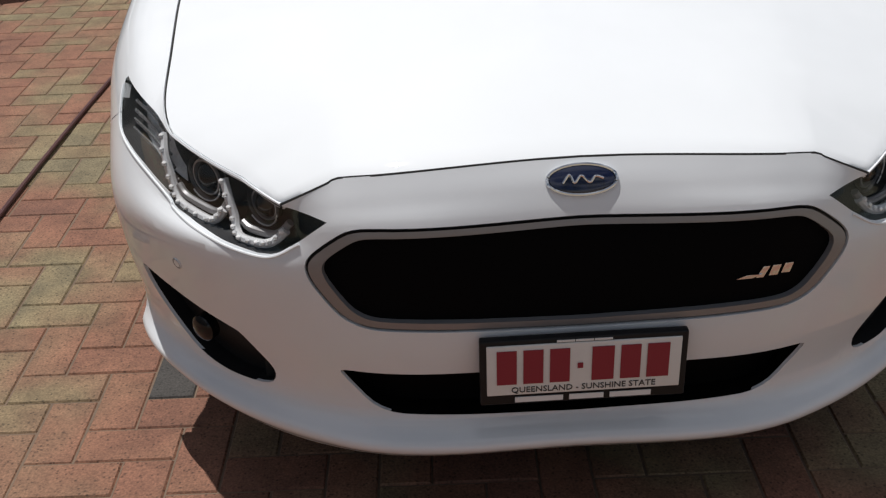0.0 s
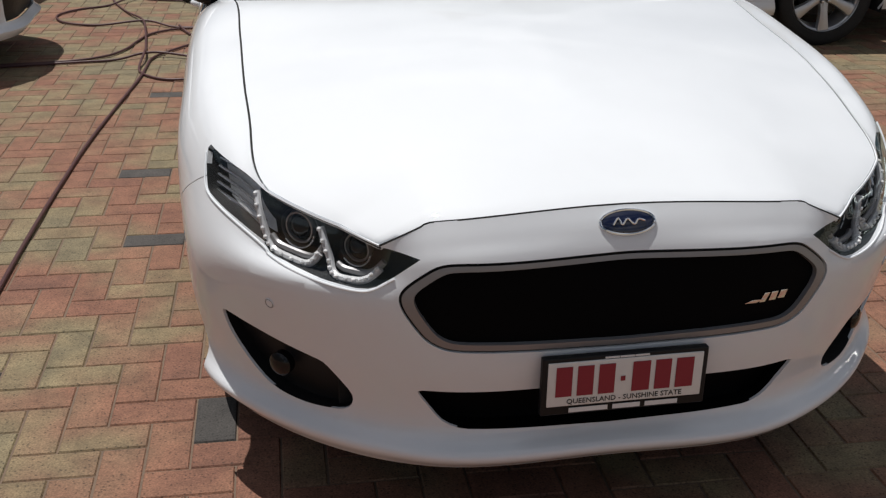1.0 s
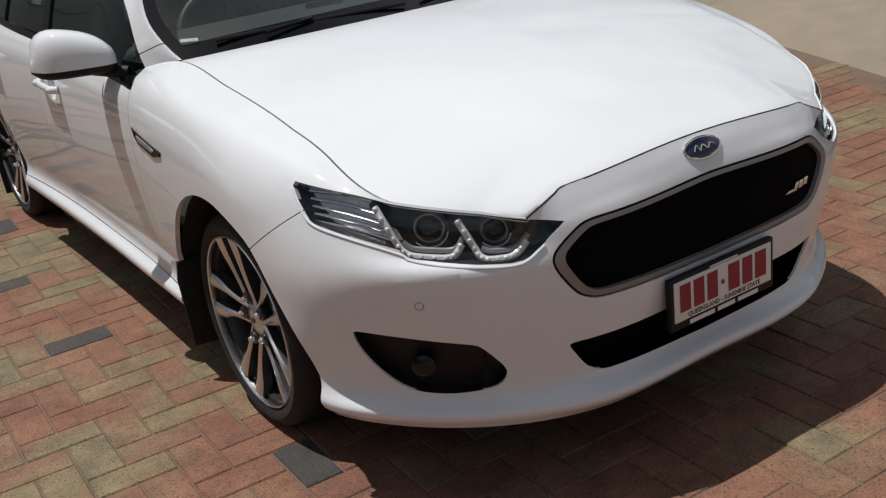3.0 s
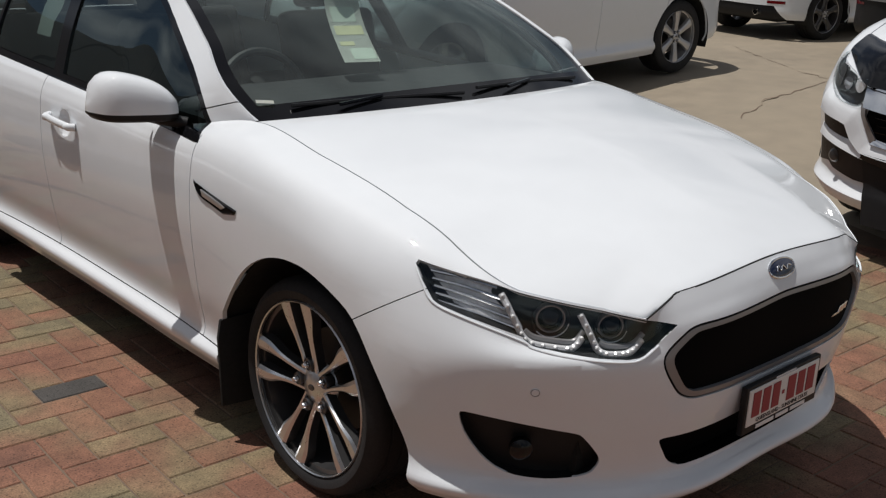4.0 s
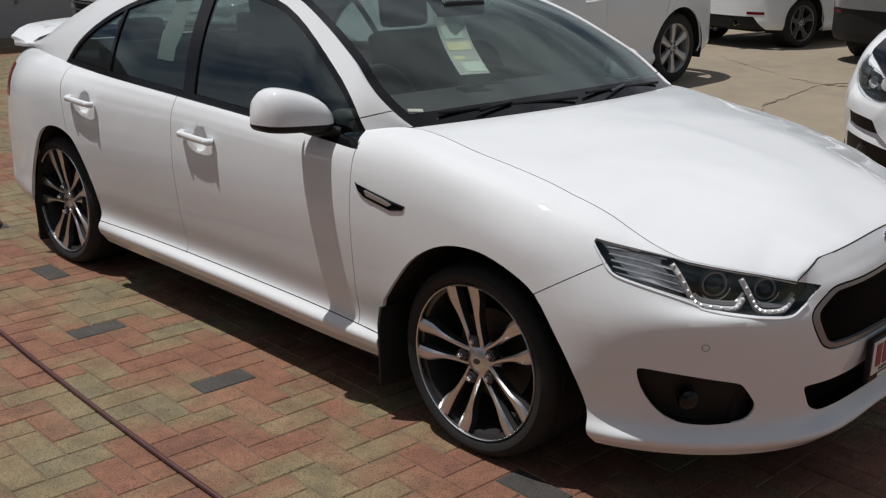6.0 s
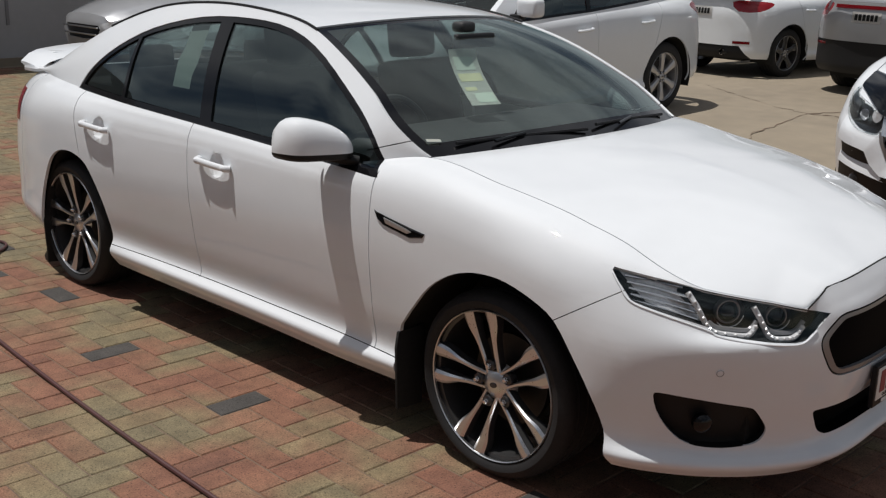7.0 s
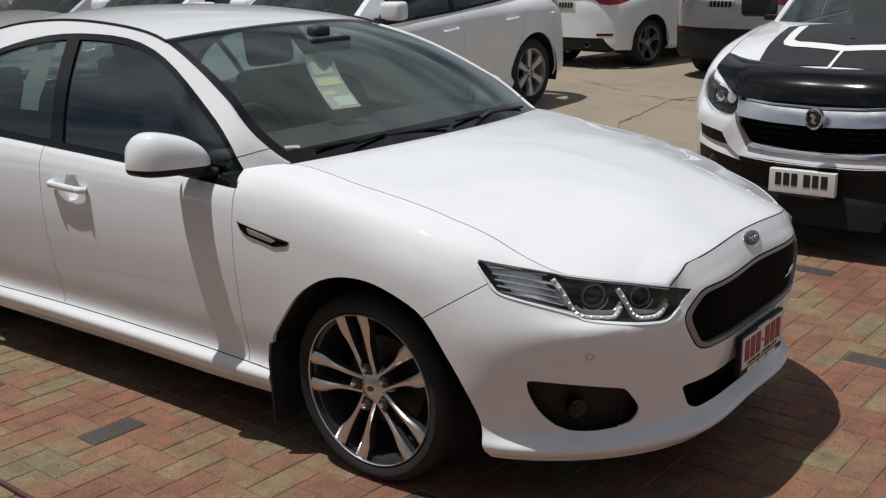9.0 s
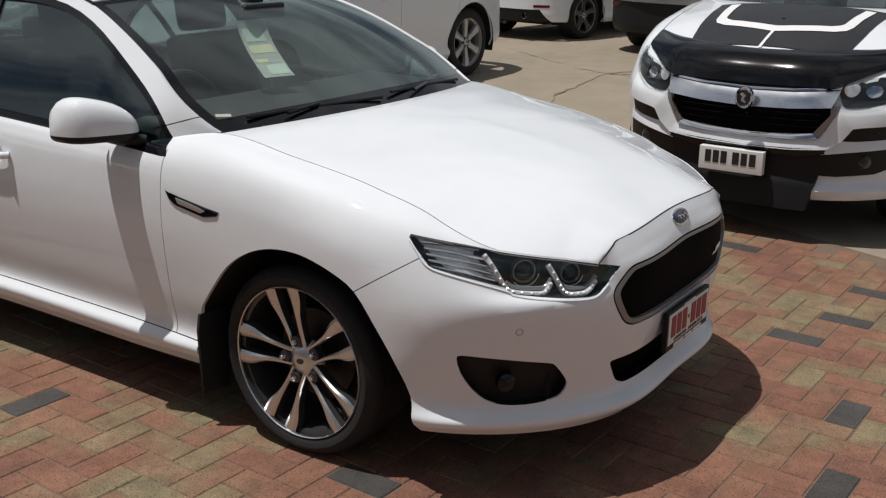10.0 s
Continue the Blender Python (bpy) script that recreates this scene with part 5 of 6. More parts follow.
    return root, sh, hood


def place(x, y, heading, z=0.0, pitch=0.0):
    """A parked car's pose: heading turns its nose from -y; pitch lifts its tail."""
    return Matrix.Translation((x, y, z)) @ Matrix.Rotation(radians(heading), 4, "Z") @ Matrix.Rotation(radians(pitch), 4, "X")


SUV_RAIL = [(0, 0, 0), (.75, .70, 1.33), (.70, 1.02, 1.50), (.66, 1.35, 1.605), (.64, 1.75, 1.65), (.635, 2.2, 1.655), (.635, 2.75, 1.64), (.645, 3.2, 1.60), (.67, 3.45, 1.45), (.72, 3.62, 1.20), (.74, 3.66, 1.12)]
SUV_CROWN = [(.30, 1.18), (.62, 1.365), (.95, 1.54), (1.24, 1.65), (1.70, 1.70), (2.2, 1.71), (2.75, 1.695), (3.25, 1.65), (3.55, 1.47), (3.75, 1.18), (3.78, 1.12)]
SUV_BELT = [(.62, 1.085), (1.7, 1.10), (2.6, 1.14), (3.25, 1.17), (3.36, 1.20), (3.32, 1.35), (3.22, 1.49), (3.0, 1.55), (2.2, 1.585), (1.7, 1.58), (1.36, 1.545), (1.05, 1.44), (.80, 1.28)]
HATCH_RAIL = [(0, 0, 0), (.73, .66, 1.22), (.68, .98, 1.37), (.63, 1.28, 1.455), (.61, 1.65, 1.49), (.60, 2.1, 1.49), (.605, 2.55, 1.47), (.62, 2.9, 1.42), (.66, 3.14, 1.30), (.70, 3.34, 1.12), (.72, 3.40, 1.06)]
HATCH_CROWN = [(.26, 1.09), (.58, 1.26), (.88, 1.40), (1.16, 1.495), (1.6, 1.535), (2.1, 1.54), (2.6, 1.52), (3.05, 1.47), (3.27, 1.33), (3.48, 1.12), (3.52, 1.06)]
HATCH_BELT = [(.60, 1.01), (1.7, 1.03), (2.5, 1.07), (2.95, 1.12), (3.0, 1.15), (2.92, 1.28), (2.7, 1.36), (2.3, 1.41), (1.7, 1.42), (1.36, 1.39), (1.05, 1.29), (.80, 1.16)]
suv = dict(kz=1.10, rail=SUV_RAIL, crown=SUV_CROWN, belt=SUV_BELT)
hatch = dict(kz=1.02, rail=HATCH_RAIL, crown=HATCH_CROWN, belt=HATCH_BELT, wb=2.70, ro=.85, half=.90, rw=.325, cuts=(1.62, 2.40))

terr, _, _ = yard_car("wagon", "white family wagon with silver alloy wheels on concrete", "car", place(3.34, 4.87, -92.0, 0.0, 3.0), "white", wb=2.95, **suv)


def stuck(root, piece, x0, x1, z0, z1, name, mat, label, way=1, off=.004):
    """A small sheet that lies on a piece of a car, seen along its length: way 1 from the front, -1 from behind."""
    ob = next(o for o in root.children if o.name.split(".")[0] == piece)
    tr_ = BVHTree.FromObject(ob, bpy.context.evaluated_depsgraph_get())
    b = bmesh.new()
    P = []
    for z in np.linspace(z0, z1, 4):
        P.append([])
        for x in np.linspace(x0, x1, 6):
            hit = tr_.ray_cast(Vector((x, -9 * way, z)), Vector((0, way, 0)))[0]
            P[-1].append((x, (hit.y if hit else 0) - way * off, z))
    if all(abs(q[1]) > .05 for r_ in P for q in r_):
        grid(b, np.array(P))
        r_ = bmesh.ops.solidify(b, geom=list(b.faces), thickness=.003)
        bmesh.ops.recalc_face_normals(b, faces=b.faces)
        return part(name, b, mat, root, label, smooth=False)


stuck(terr, "windscreen", .36, .62, 1.50, 1.56, "screen_sticker", "sticker", "red sticker on the windscreen")
suv2, _, _ = yard_car("wagon", "white wagon with a yellow windscreen sticker parked in the row", "car", place(3.50, 7.54, -95, 0.0), "white", wb=2.75, **suv)
stuck(suv2, "windscreen", .15, .42, 1.525, 1.565, "screen_sticker", "yellow", "yellow sticker")
outl, _, _ = yard_car("wagon", "silver-grey wagon with chrome grille beside the grey wall", "car", place(3.77, 9.70, -90, 0.0), "pale_silver", wb=2.67, **suv)
part("grille_bar", boxed(-.40, .40, -.975, -.955, .735, .755, .006), "chrome", outl)
part("grille_bar", boxed(-.36, .36, -.975, -.955, .655, .675, .006), "chrome", outl)
kia, _, _ = yard_car("hatchback", "white hatchback with red tail lamps and black wheels", "car", place(13.0, 4.82, 79.2, .22, -.8), "white", style="dark", **hatch)
stuck(kia, "body", -.186, .186, .80, .92, "number_plate", "plate", "pale number plate with dark bars", -1, .010)
stuck(kia, "body", -.72, -.52, .455, .49, "rear_reflector", "red", "red bumper reflector", -1)
b = lathe(bmesh.new(), [(.030, -.01), (.040, .0), (.040, .10), (.033, .10), (.030, .02)], 20, "y")
b.transform(Matrix.Translation((-.42, 3.42, .345)))
part("exhaust_tip", b, "chrome", kia, "round exhaust tip")
for i in range(6):
    stuck(kia, "body", -.15 + i * .052, -.112 + i * .052, .825, .895, "plate_bar", "ink", "", -1, .014)
silv, _, _ = yard_car("wagon", "silver wagon with dark lower bumper seen from behind", "car", place(12.5, 2.27, 79.2, .21, -.8), "pale_silver", wb=2.67, apron=((0, .60), (.80, .60), (.95, .58), (.95, .20), (0, .20)), **suv)
stuck(silv, "body", -.44, .44, 1.035, 1.075, "lamp_strip", "red", "red strip between the tail lamps", -1, .022)
for x in (-.80, .56):
    stuck(silv, "rear_apron", x, x + .24, .60, .63, "rear_reflector", "red", "red bumper reflector", -1)
stuck(silv, "body", -.186, .186, .88, 1.00, "number_plate", "plate", "pale number plate with dark bars", -1, .010)
for i in range(6):
    stuck(silv, "body", -.15 + i * .052, -.112 + i * .052, .905, .975, "plate_bar", "ink", "", -1, .014)
yard_car("hatchback", "white hatchback parked nose-in beside the hose", "car", place(-3.02, 4.40, 90), "white", style="five", **hatch)
yard_car("hatchback", "grey hatchback parked beside the coiled hose", "car", place(-3.42, 6.95, 90), "silver", style="five", **hatch)

# ---------------- the white pickup ----------------
PU_RAIL = [(0, 0, 0), (.74, .66, 1.40), (.69, .98, 1.58), (.66, 1.30, 1.68), (.65, 1.7, 1.71), (.65, 2.1, 1.70), (.66, 2.4, 1.64), (.70, 2.6, 1.40), (.74, 2.66, 1.22)]
PU_CROWN = [(.06, 1.245), (.46, 1.44), (.88, 1.62), (1.18, 1.73), (1.7, 1.76), (2.1, 1.75), (2.45, 1.68), (2.66, 1.42), (2.70, 1.24)]
PU_BELT = [(.62, 1.16), (1.5, 1.18), (2.3, 1.20), (2.36, 1.23), (2.28, 1.50), (2.15, 1.60), (1.7, 1.635), (1.36, 1.60), (1.05, 1.49), (.80, 1.34)]
pick_up, _, phood = yard_car("pickup_truck", "white pickup with black bonnet decal and chrome grille", "pickup", place(3.575, -.275, -90), "white", wb=3.1, fo=.95, ro=1.2, half=.94, kz=1.20, rail=PU_RAIL, crown=PU_CROWN, belt=PU_BELT,
                               cuts=(1.6,), rw=.37, front=False, rear=False, tailgate=(90, 91), mirror="black")
ptree = BVHTree.FromObject(next(o for o in pick_up.children if o.name.startswith("body")), bpy.context.evaluated_depsgraph_get())
htree = BVHTree.FromObject(phood, bpy.context.evaluated_depsgraph_get())


def nose(poly, name, mat, label, proud=.004, thick=.012, parent=None, bevel=.0, two=False, tilt=.0, soft=False, shift=.012):
    """A panel laid on the pickup's nose: an outline in x and z, bent to the skin and given thickness; two: on both sides."""
    if soft:
        poly = rounded(poly, 3)
    for sg in ((1, -1) if two else (1,)):
        p = [np.array((q[0] + sg * shift, q[1])) for q in poly]
        c = sum(p) / len(p)
        b = bmesh.new()
        rings = []
        for f in (1.0, .88, .74, .6, .45, .3, .15, .02):
            ring = []
            dense = []
            for i, q in enumerate(p):
                r = p[(i + 1) % len(p)]
                for t in np.linspace(0, 1, 8)[:-1]:
                    dense.append(q * (1 - t) + r * t)
            for q in dense:
                w_ = c + (q - c) * f
                hit, _, _, _ = ptree.ray_cast(Vector((sg * w_[0], -3, max(w_[1], .34))), Vector((0, 1, 0)))
                y = hit.y if hit else -.75
                ring.append((sg * w_[0], min(y, -.30) - proud - tilt * (max(q_[1] for q_ in p) - w_[1]), w_[1]))
            rings.append(ring)
        back = [[(x, y + thick + proud, z) for x, y, z in rings[0]]]
        grid(b, np.array(back + rings), closed=True)
        bmesh.ops.recalc_face_normals(b, faces=b.faces)
        part(name, b, mat, parent or pick_up, label, sharp=30)


def band(top, low, name, mat, label, proud=.012, lift=.02, thick=.05, sides=(1,), shift=.012):
    """A strip laid on the pickup's nose between an upper and a lower line in x and z; lift: how far its lower edge leans out."""
    for sg in sides:
        u = np.linspace(0, len(top) - 1, (len(top) - 1) * 5 + 1)
        A, B = [np.stack([np.interp(u, range(len(q)), [p[k] for p in q]) for k in (0, 1)], -1) for q in (top, low)]
        rows = []
        for f in np.linspace(0, 1, 6):
            row = []
            for x, z in A * (1 - f) + B * f:
                hit = ptree.ray_cast(Vector((sg * x + shift, -3, max(z, .34))), Vector((0, 1, 0)))[0]
                row.append((sg * x + shift, (hit.y if hit else -.75) - proud - lift * f ** .8, z))
            rows.append(row)
        rows = [[(x, y + thick, z) for x, y, z in rows[0]]] + rows + [[(x, y + thick, z) for x, y, z in rows[-1]]]
        b = bmesh.new()
        grid(b, np.array(rows))
        bmesh.ops.holes_fill(b, edges=[e for e in b.edges if e.is_boundary], sides=0)
        bmesh.ops.recalc_face_normals(b, faces=b.faces)
        part(name, b, mat, pick_up, label, sharp=35)


def across(half):
    """A line over the whole width, from its half given from the middle outwards."""
    return [(-x, z) for x, z in half[:0:-1]] + list(half)


# front, from the bonnet edge down
nose([(-.46, .97), (.46, .97), (.47, .86), (.25, .835), (-.25, .835), (-.47, .86)], "upper_grille", "black", "black upper grille", .006, .05)
band(across([(0, .858), (.25, .867), (.490, .888)]), across([(0, .846), (.25, .855), (.488, .876)]), "grille_lip", "chrome", "thin chrome lip over the bar", .016, .003)
band(across([(0, .840), (.25, .849), (.488, .870)]), across([(0, .752), (.25, .762), (.462, .780)]), "grille_bar", "satin", "wide satin chrome bar across the grille", .014, .036, .06)
nose([(-.445, .790), (0, .762), (.445, .790), (.452, .735), (.375, .628), (0, .598), (-.375, .628), (-.452, .735)], "lower_grille", "mesh", "black honeycomb grille", .006, .04)
for z0 in (.655, .690, .725):
    nose([(-.40, z0 + .012), (0, z0), (.40, z0 + .012), (.40, z0 + .008), (0, z0 - .004), (-.40, z0 + .008)], "grille_slat", "gloss", "", .012, .02)
band([(.494, .790), (.482, .735), (.404, .602)], [(.462, .782), (.455, .735), (.376, .630)], "grille_side", "grey", "satin grey grille surround", .018, .004, .05, (1, -1))
band(across([(0, .604), (.25, .613), (.376, .630)]), across([(0, .582), (.25, .590), (.402, .604)]), "grille_sill", "chrome", "chrome lower grille edge", .014, .018)
band(across([(0, .580), (.25, .588), (.408, .602), (.445, .665), (.497, .772), (.56, .766), (.71, .785), (.80, .835)]), across([(0, .524), (.25, .530), (.455, .545), (.528, .600), (.572, .668), (.62, .676), (.73, .684), (.815, .700)]), "bumper_bar", "white", "white bumper bar round the grille", .012, .030, .06)
band([(.50, .592), (.60, .592), (.73, .604), (.80, .622)], [(.43, .515), (.56, .533), (.73, .552), (.815, .562)], "bumper_shelf", "white", "white bumper shelf below the slot", .010, .030, .06, (1, -1))
nose([(.46, .905), (.49, .955), (.62, .990), (.745, 1.012), (.81, .965), (.80, .850), (.70, .790), (.54, .768), (.492, .790)], "headlamp", "lens", "large clear headlamp", .022, .03, two=True, soft=True)
nose([(.47, .900), (.50, .948), (.62, .982), (.74, 1.002), (.80, .955), (.79, .856), (.69, .798), (.545, .776), (.50, .800)], "lamp_bowl", "housing", "dark lamp bowl", .006, .02, two=True, soft=True)
nose([(.60, .875), (.625, .895), (.66, .892), (.675, .870), (.665, .843), (.63, .832), (.605, .85)], "projector_lens", "chrome", "bright projector lens", .014, .02, two=True, soft=True)
nose([(.50, .885), (.53, .905), (.565, .895), (.57, .860), (.54, .835), (.51, .85)], "reflector_bowl", "bright", "bright reflector bowl", .014, .02, two=True, soft=True)
nose([(.69, .925), (.76, .945), (.785, .90), (.775, .865), (.71, .835), (.69, .87)], "reflector_bowl", "gunmetal", "dark side reflector", .014, .02, two=True, soft=True)
nose([(.51, .930), (.72, .960), (.73, .948), (.52, .916)], "lamp_strip", "bright", "bright strip in the lamp", .014, .02, two=True)
nose([(.565, .672), (.73, .684), (.80, .692), (.79, .618), (.73, .603), (.512, .588)], "bumper_slot", "black", "black bumper slot", .008, .02, two=True)
nose([(-.43, .548), (0, .530), (.43, .548), (.45, .520), (.30, .496), (-.30, .496), (-.45, .520)], "bumper_step", "gloss", "black bumper step", .040, .06)
nose([(-.45, .530), (.45, .530), (.42, .40), (.38, .19), (-.38, .19), (-.42, .40)], "lower_bumper", "black", "black lower bumper", .014, .05, tilt=.13)
nose([(.42, .530), (.56, .535), (.73, .552), (.82, .555), (.845, .40), (.73, .425), (.68, .402), (.50, .385), (.40, .388)], "fog_bezel", "black", "black fog lamp bezel", .012, .03, two=True)
for sg in (-1, 1):
    hit, _, _, _ = ptree.ray_cast(Vector((sg * .64, -3, .478)), Vector((0, 1, 0)))
    b = lathe(bmesh.new(), [(.0, -.016), (.026, -.012), (.034, -.002), (.040, .01)], 24, "y")
    b.transform(Matrix.Translation((sg * .64, hit.y - .020, .478)))
    part("fog_lamp", b, "gunmetal", pick_up, "round dark fog lamp")
b = lathe(bmesh.new(), [(.036, -.008), (.042, -.018), (.050, -.020), (.056, -.012), (.058, .01)], 32, "y")
b.transform(Matrix.Translation((.02, -1.040, .803)) @ Matrix.Diagonal((.92, 1, 1.08, 1)))
pb = part("badge", b, "chrome", pick_up, "round chrome badge with dark centre")
b = lathe(bmesh.new(), [(.0, -.010), (.030, -.008), (.040, -.002)], 24, "y")
b.transform(Matrix.Translation((.02, -1.040, .803)) @ Matrix.Diagonal((.92, 1, 1.08, 1)))
part("badge_core", b, "gunmetal", pb)
b = tube([(.004, -1.054, .826), (.024, -1.058, .814), (.014, -1.058, .796), (.034, -1.056, .782)], .009, 8, 5)
part("badge_emblem", b, "chrome", pb)
pp = part("number_plate", boxed(-.216, .156, -1.030, -.985, .372, .506, .004), "plate", pick_up, "white number plate with dark characters")
for x0, wd in ((-.150, .034), (-.104, .034), (-.058, .034), (.010, .038), (.060, .034), (.108, .036)):
    part("plate_bar", boxed(x0 - .03, x0 - .03 + wd, -1.0325, -1.030, .417, .487), "ink", pp, "black bar", smooth=False)
# black film on the bonnet with white pinstripes, and the stone guard at its front edge
def film(poly, name, mat, up, label=""):
    """A film laid on the pickup's bonnet: a convex outline in x and y."""
    p = [np.array(q, float) for q in poly]
    c = sum(p) / len(p)
    b = bmesh.new()
    rings = []
    for f in np.linspace(1, .02, 9):
        ring = []
        for i, q in enumerate(p):
            r = p[(i + 1) % len(p)]
            for t in np.linspace(0, 1, 9)[:-1]:
                w_ = c + (q * (1 - t) + r * t - c) * f
                hit, _, _, _ = htree.ray_cast(Vector((w_[0], w_[1], 3)), Vector((0, 0, -1)))
                ring.append((w_[0], w_[1], (hit.z if hit else 1.0) + up))
        rings.append(ring)
    grid(b, np.array(rings), closed=True)
    bmesh.ops.recalc_face_normals(b, faces=b.faces)
    b.normal_update()
    if sum(f.normal.z for f in b.faces) < 0:
        bmesh.ops.reverse_faces(b, faces=b.faces)
    return part(name, b, mat, phood, label)


film([(-.45, -.74), (.45, -.74), (.49, -.45), (.525, .02), (-.525, .02), (-.49, -.45)], "bonnet_decal", "decal", .007, "satin black bonnet decal")
for sg in (-1, 1):
    film([(0, -.578), (sg * .33, -.492), (sg * .295, -.430), (0, -.506)], "decal_stripe", "letter", .010)
    film([(sg * .33, -.492), (sg * .385, -.455), (sg * .408, -.40), (sg * .352, -.375), (sg * .335, -.405), (sg * .295, -.430)], "decal_stripe", "letter", .0103)
    film([(sg * .408, -.40), (sg * .445, -.03), (sg * .385, -.03), (sg * .352, -.375)], "decal_stripe", "letter", .0106)
film([(-.022, -.765), (-.004, -.765), (.008, -.575), (-.010, -.575)], "decal_stripe", "letter", .010)
# a wrap from the bonnet over its front edge, down to the grille and the lamps
b = bmesh.new()
cols = []
for x in np.linspace(-.75, .75, 45):
    q = abs(x) / .77
    yr = -.772 + .41 * q ** 2.2
    low = float(np.interp(abs(x), (0, .47, .505, .62, .77), (.876, .882, .893, .955, 1.012)))
    top = htree.ray_cast(Vector((x, yr, 3)), Vector((0, 0, -1)))[0]
    brow = htree.ray_cast(Vector((x, yr - .085, 3)), Vector((0, 0, -1)))[0]
    foot = ptree.ray_cast(Vector((x, -3, low)), Vector((0, 1, 0)))[0]
    zt = top.z if top else low + .02
    zb = brow.z if brow else max(zt - .03, low)
    yf = (foot.y - .022) if foot and abs(x) < .44 else float(np.interp(abs(x), (.44, .505, .62, .77), (-.935, -.895, -.765, -.560)))
    line = [(x, yr, zt + .009), (x, yr - .045, (zt + zb) / 2 + .022), (x, min(yr - .085, (yr + yf) / 2), zb + .020), (x, yf * .75 + (yr - .085) * .25, zb * .6 + low * .4 + .004), (x, yf, low)]
    cols.append(cr(line, np.linspace(0, 4, 15)))
grid(b, np.array(cols))
bmesh.ops.recalc_face_normals(b, faces=b.faces)
bmesh.ops.solidify(b, geom=list(b.faces), thickness=.004)
guard = part("bonnet_guard", b, "gloss", pick_up, "smoked black bonnet guard")
gtree = BVHTree.FromObject(guard, bpy.context.evaluated_depsgraph_get())
for i in range(8):
    x = -.165 + i * .046
    hit = gtree.ray_cast(Vector((x, -3, .953)), Vector((0, 1, 0)))[0]
    part("guard_lettering", boxed(x - .016, x + .016, hit.y - .003, hit.y + .004, .944, .962), "housing", guard, "dark grey lettering bar", smooth=False)

# ---------------- wall and hose ----------------
wall = tagged(part("wall_north", boxed(-14, 16, 12.6, 12.9, -.05, 4.2), "wall", None, "grey rendered building wall", smooth=False), kind="structure")
for x in (-8.2, -5.3, -2.4, .5, 3.25, 4.68, 7.6):
    part("panel_joint", boxed(x - .022, x + .022, 12.585, 12.6, .55, 4.2), "grey", wall, smooth=False)
part("panel_joint", boxed(-14, 4.66, 12.583, 12.598, 1.06, 1.10), "grey", wall, smooth=False)
part("panel_joint", boxed(-14, 7.6, 12.583, 12.598, 2.4, 2.44), "grey", wall, smooth=False)
# unseen wall on the west, added to cut the light on the sedan's side
tagged(part("wall_west", boxed(-9.3, -9, -14, 12.6, -.05, 4.2), "wall", None, "plain grey wall, unseen, added to dim one side of the sedan", smooth=False), kind="structure")
part("plinth", boxed(-14, 16, 12.56, 12.6, -.02, .10), "concrete", wall, smooth=False)


def hose_line(name, pts, r=.0082, label="maroon rubber hose lying loose on the paving"):
    random.seed(len(pts))
    return tagged(part(name, tube([(x, y, r + .003 + (z if len(q) else 0)) for x, y, *q in pts for z in ([q[0]] if q else [0])], r, 8, 10), "hose", None), label, "hose")


hose_line("hose", [(-1.66, -2.2), (-1.66, -1.1), (-1.655, -.37), (-1.66, .06), (-1.645, .67), (-1.615, 1.28), (-1.58, 1.8), (-1.535, 2.35), (-1.46, 3.0), (-1.38, 3.65), (-1.36, 3.92), (-1.33, 4.2), (-1.17, 4.48), (-1.01, 4.68), (-.83, 4.82),
                   (-.80, 4.97, .012), (-.90, 5.08), (-1.17, 5.13), (-1.38, 4.98), (-1.47, 4.72), (-1.53, 4.47), (-1.65, 4.27), (-1.9, 4.15), (-2.4, 4.10), (-3.0, 4.12)])
hose_line("hose", [(-3.0, 3.95), (-2.4, 4.04), (-1.80, 4.12), (-1.57, 4.16), (-1.40, 4.24, .02), (-1.25, 4.24, .018), (-.97, 4.08), (-.86, 3.93), (-.84, 3.76), (-.97, 3.62), (-1.19, 3.58), (-1.33, 3.69), (-1.40, 3.88), (-1.385, 4.2, .036), (-1.40, 4.53), (-1.44, 5.10, .02), (-1.49, 5.44, .02),
                   (-1.64, 5.87), (-1.77, 6.33), (-1.80, 6.68), (-1.73, 7.03), (-1.54, 7.24), (-1.35, 7.25), (-1.21, 7.24)], label="maroon rubber hose in loose loops on the paving")
hose_line("hose", [(-1.20, 5.15, .02), (-1.13, 4.95), (-1.06, 4.82), (-.90, 4.70, .018), (-.79, 4.83), (-.80, 5.06, .02), (-1.06, 5.16), (-1.25, 5.20), (-1.46, 5.36, .02), (-1.79, 5.33), (-2.05, 5.46), (-2.14, 5.74), (-2.02, 5.98), (-1.80, 6.14), (-1.66, 6.33, .02), (-1.38, 6.95), (-1.24, 7.12, .012),
                   (-1.12, 7.02), (-1.02, 6.78), (-1.10, 6.60), (-1.39, 6.72, .02), (-1.56, 6.62), (-1.52, 6.42), (-1.33, 6.33), (-1.20, 6.29)], label="maroon rubber hose in loose loops ending in a nozzle")
hose_line("hose", [(-.82, 5.20), (-.90, 5.8), (-.97, 6.45), (-1.05, 7.45), (-1.07, 8.4), (-1.03, 9.2), (-.93, 9.6), (-.92, 10.0), (-1.02, 10.22), (-1.20, 10.18), (-1.35, 9.85), (-1.39, 9.0), (-1.33, 8.34), (-1.24, 7.87), (-1.22, 7.5)], .007, "thin maroon hose lying on the far paving")
tagged(part("hose_nozzle", tube([(-1.20, 6.29, .024), (-1.14, 6.22, .026), (-1.09, 6.16, .028)], .022, 10, 4), "black", None), "black hose nozzle at the end of the hose", "nozzle")


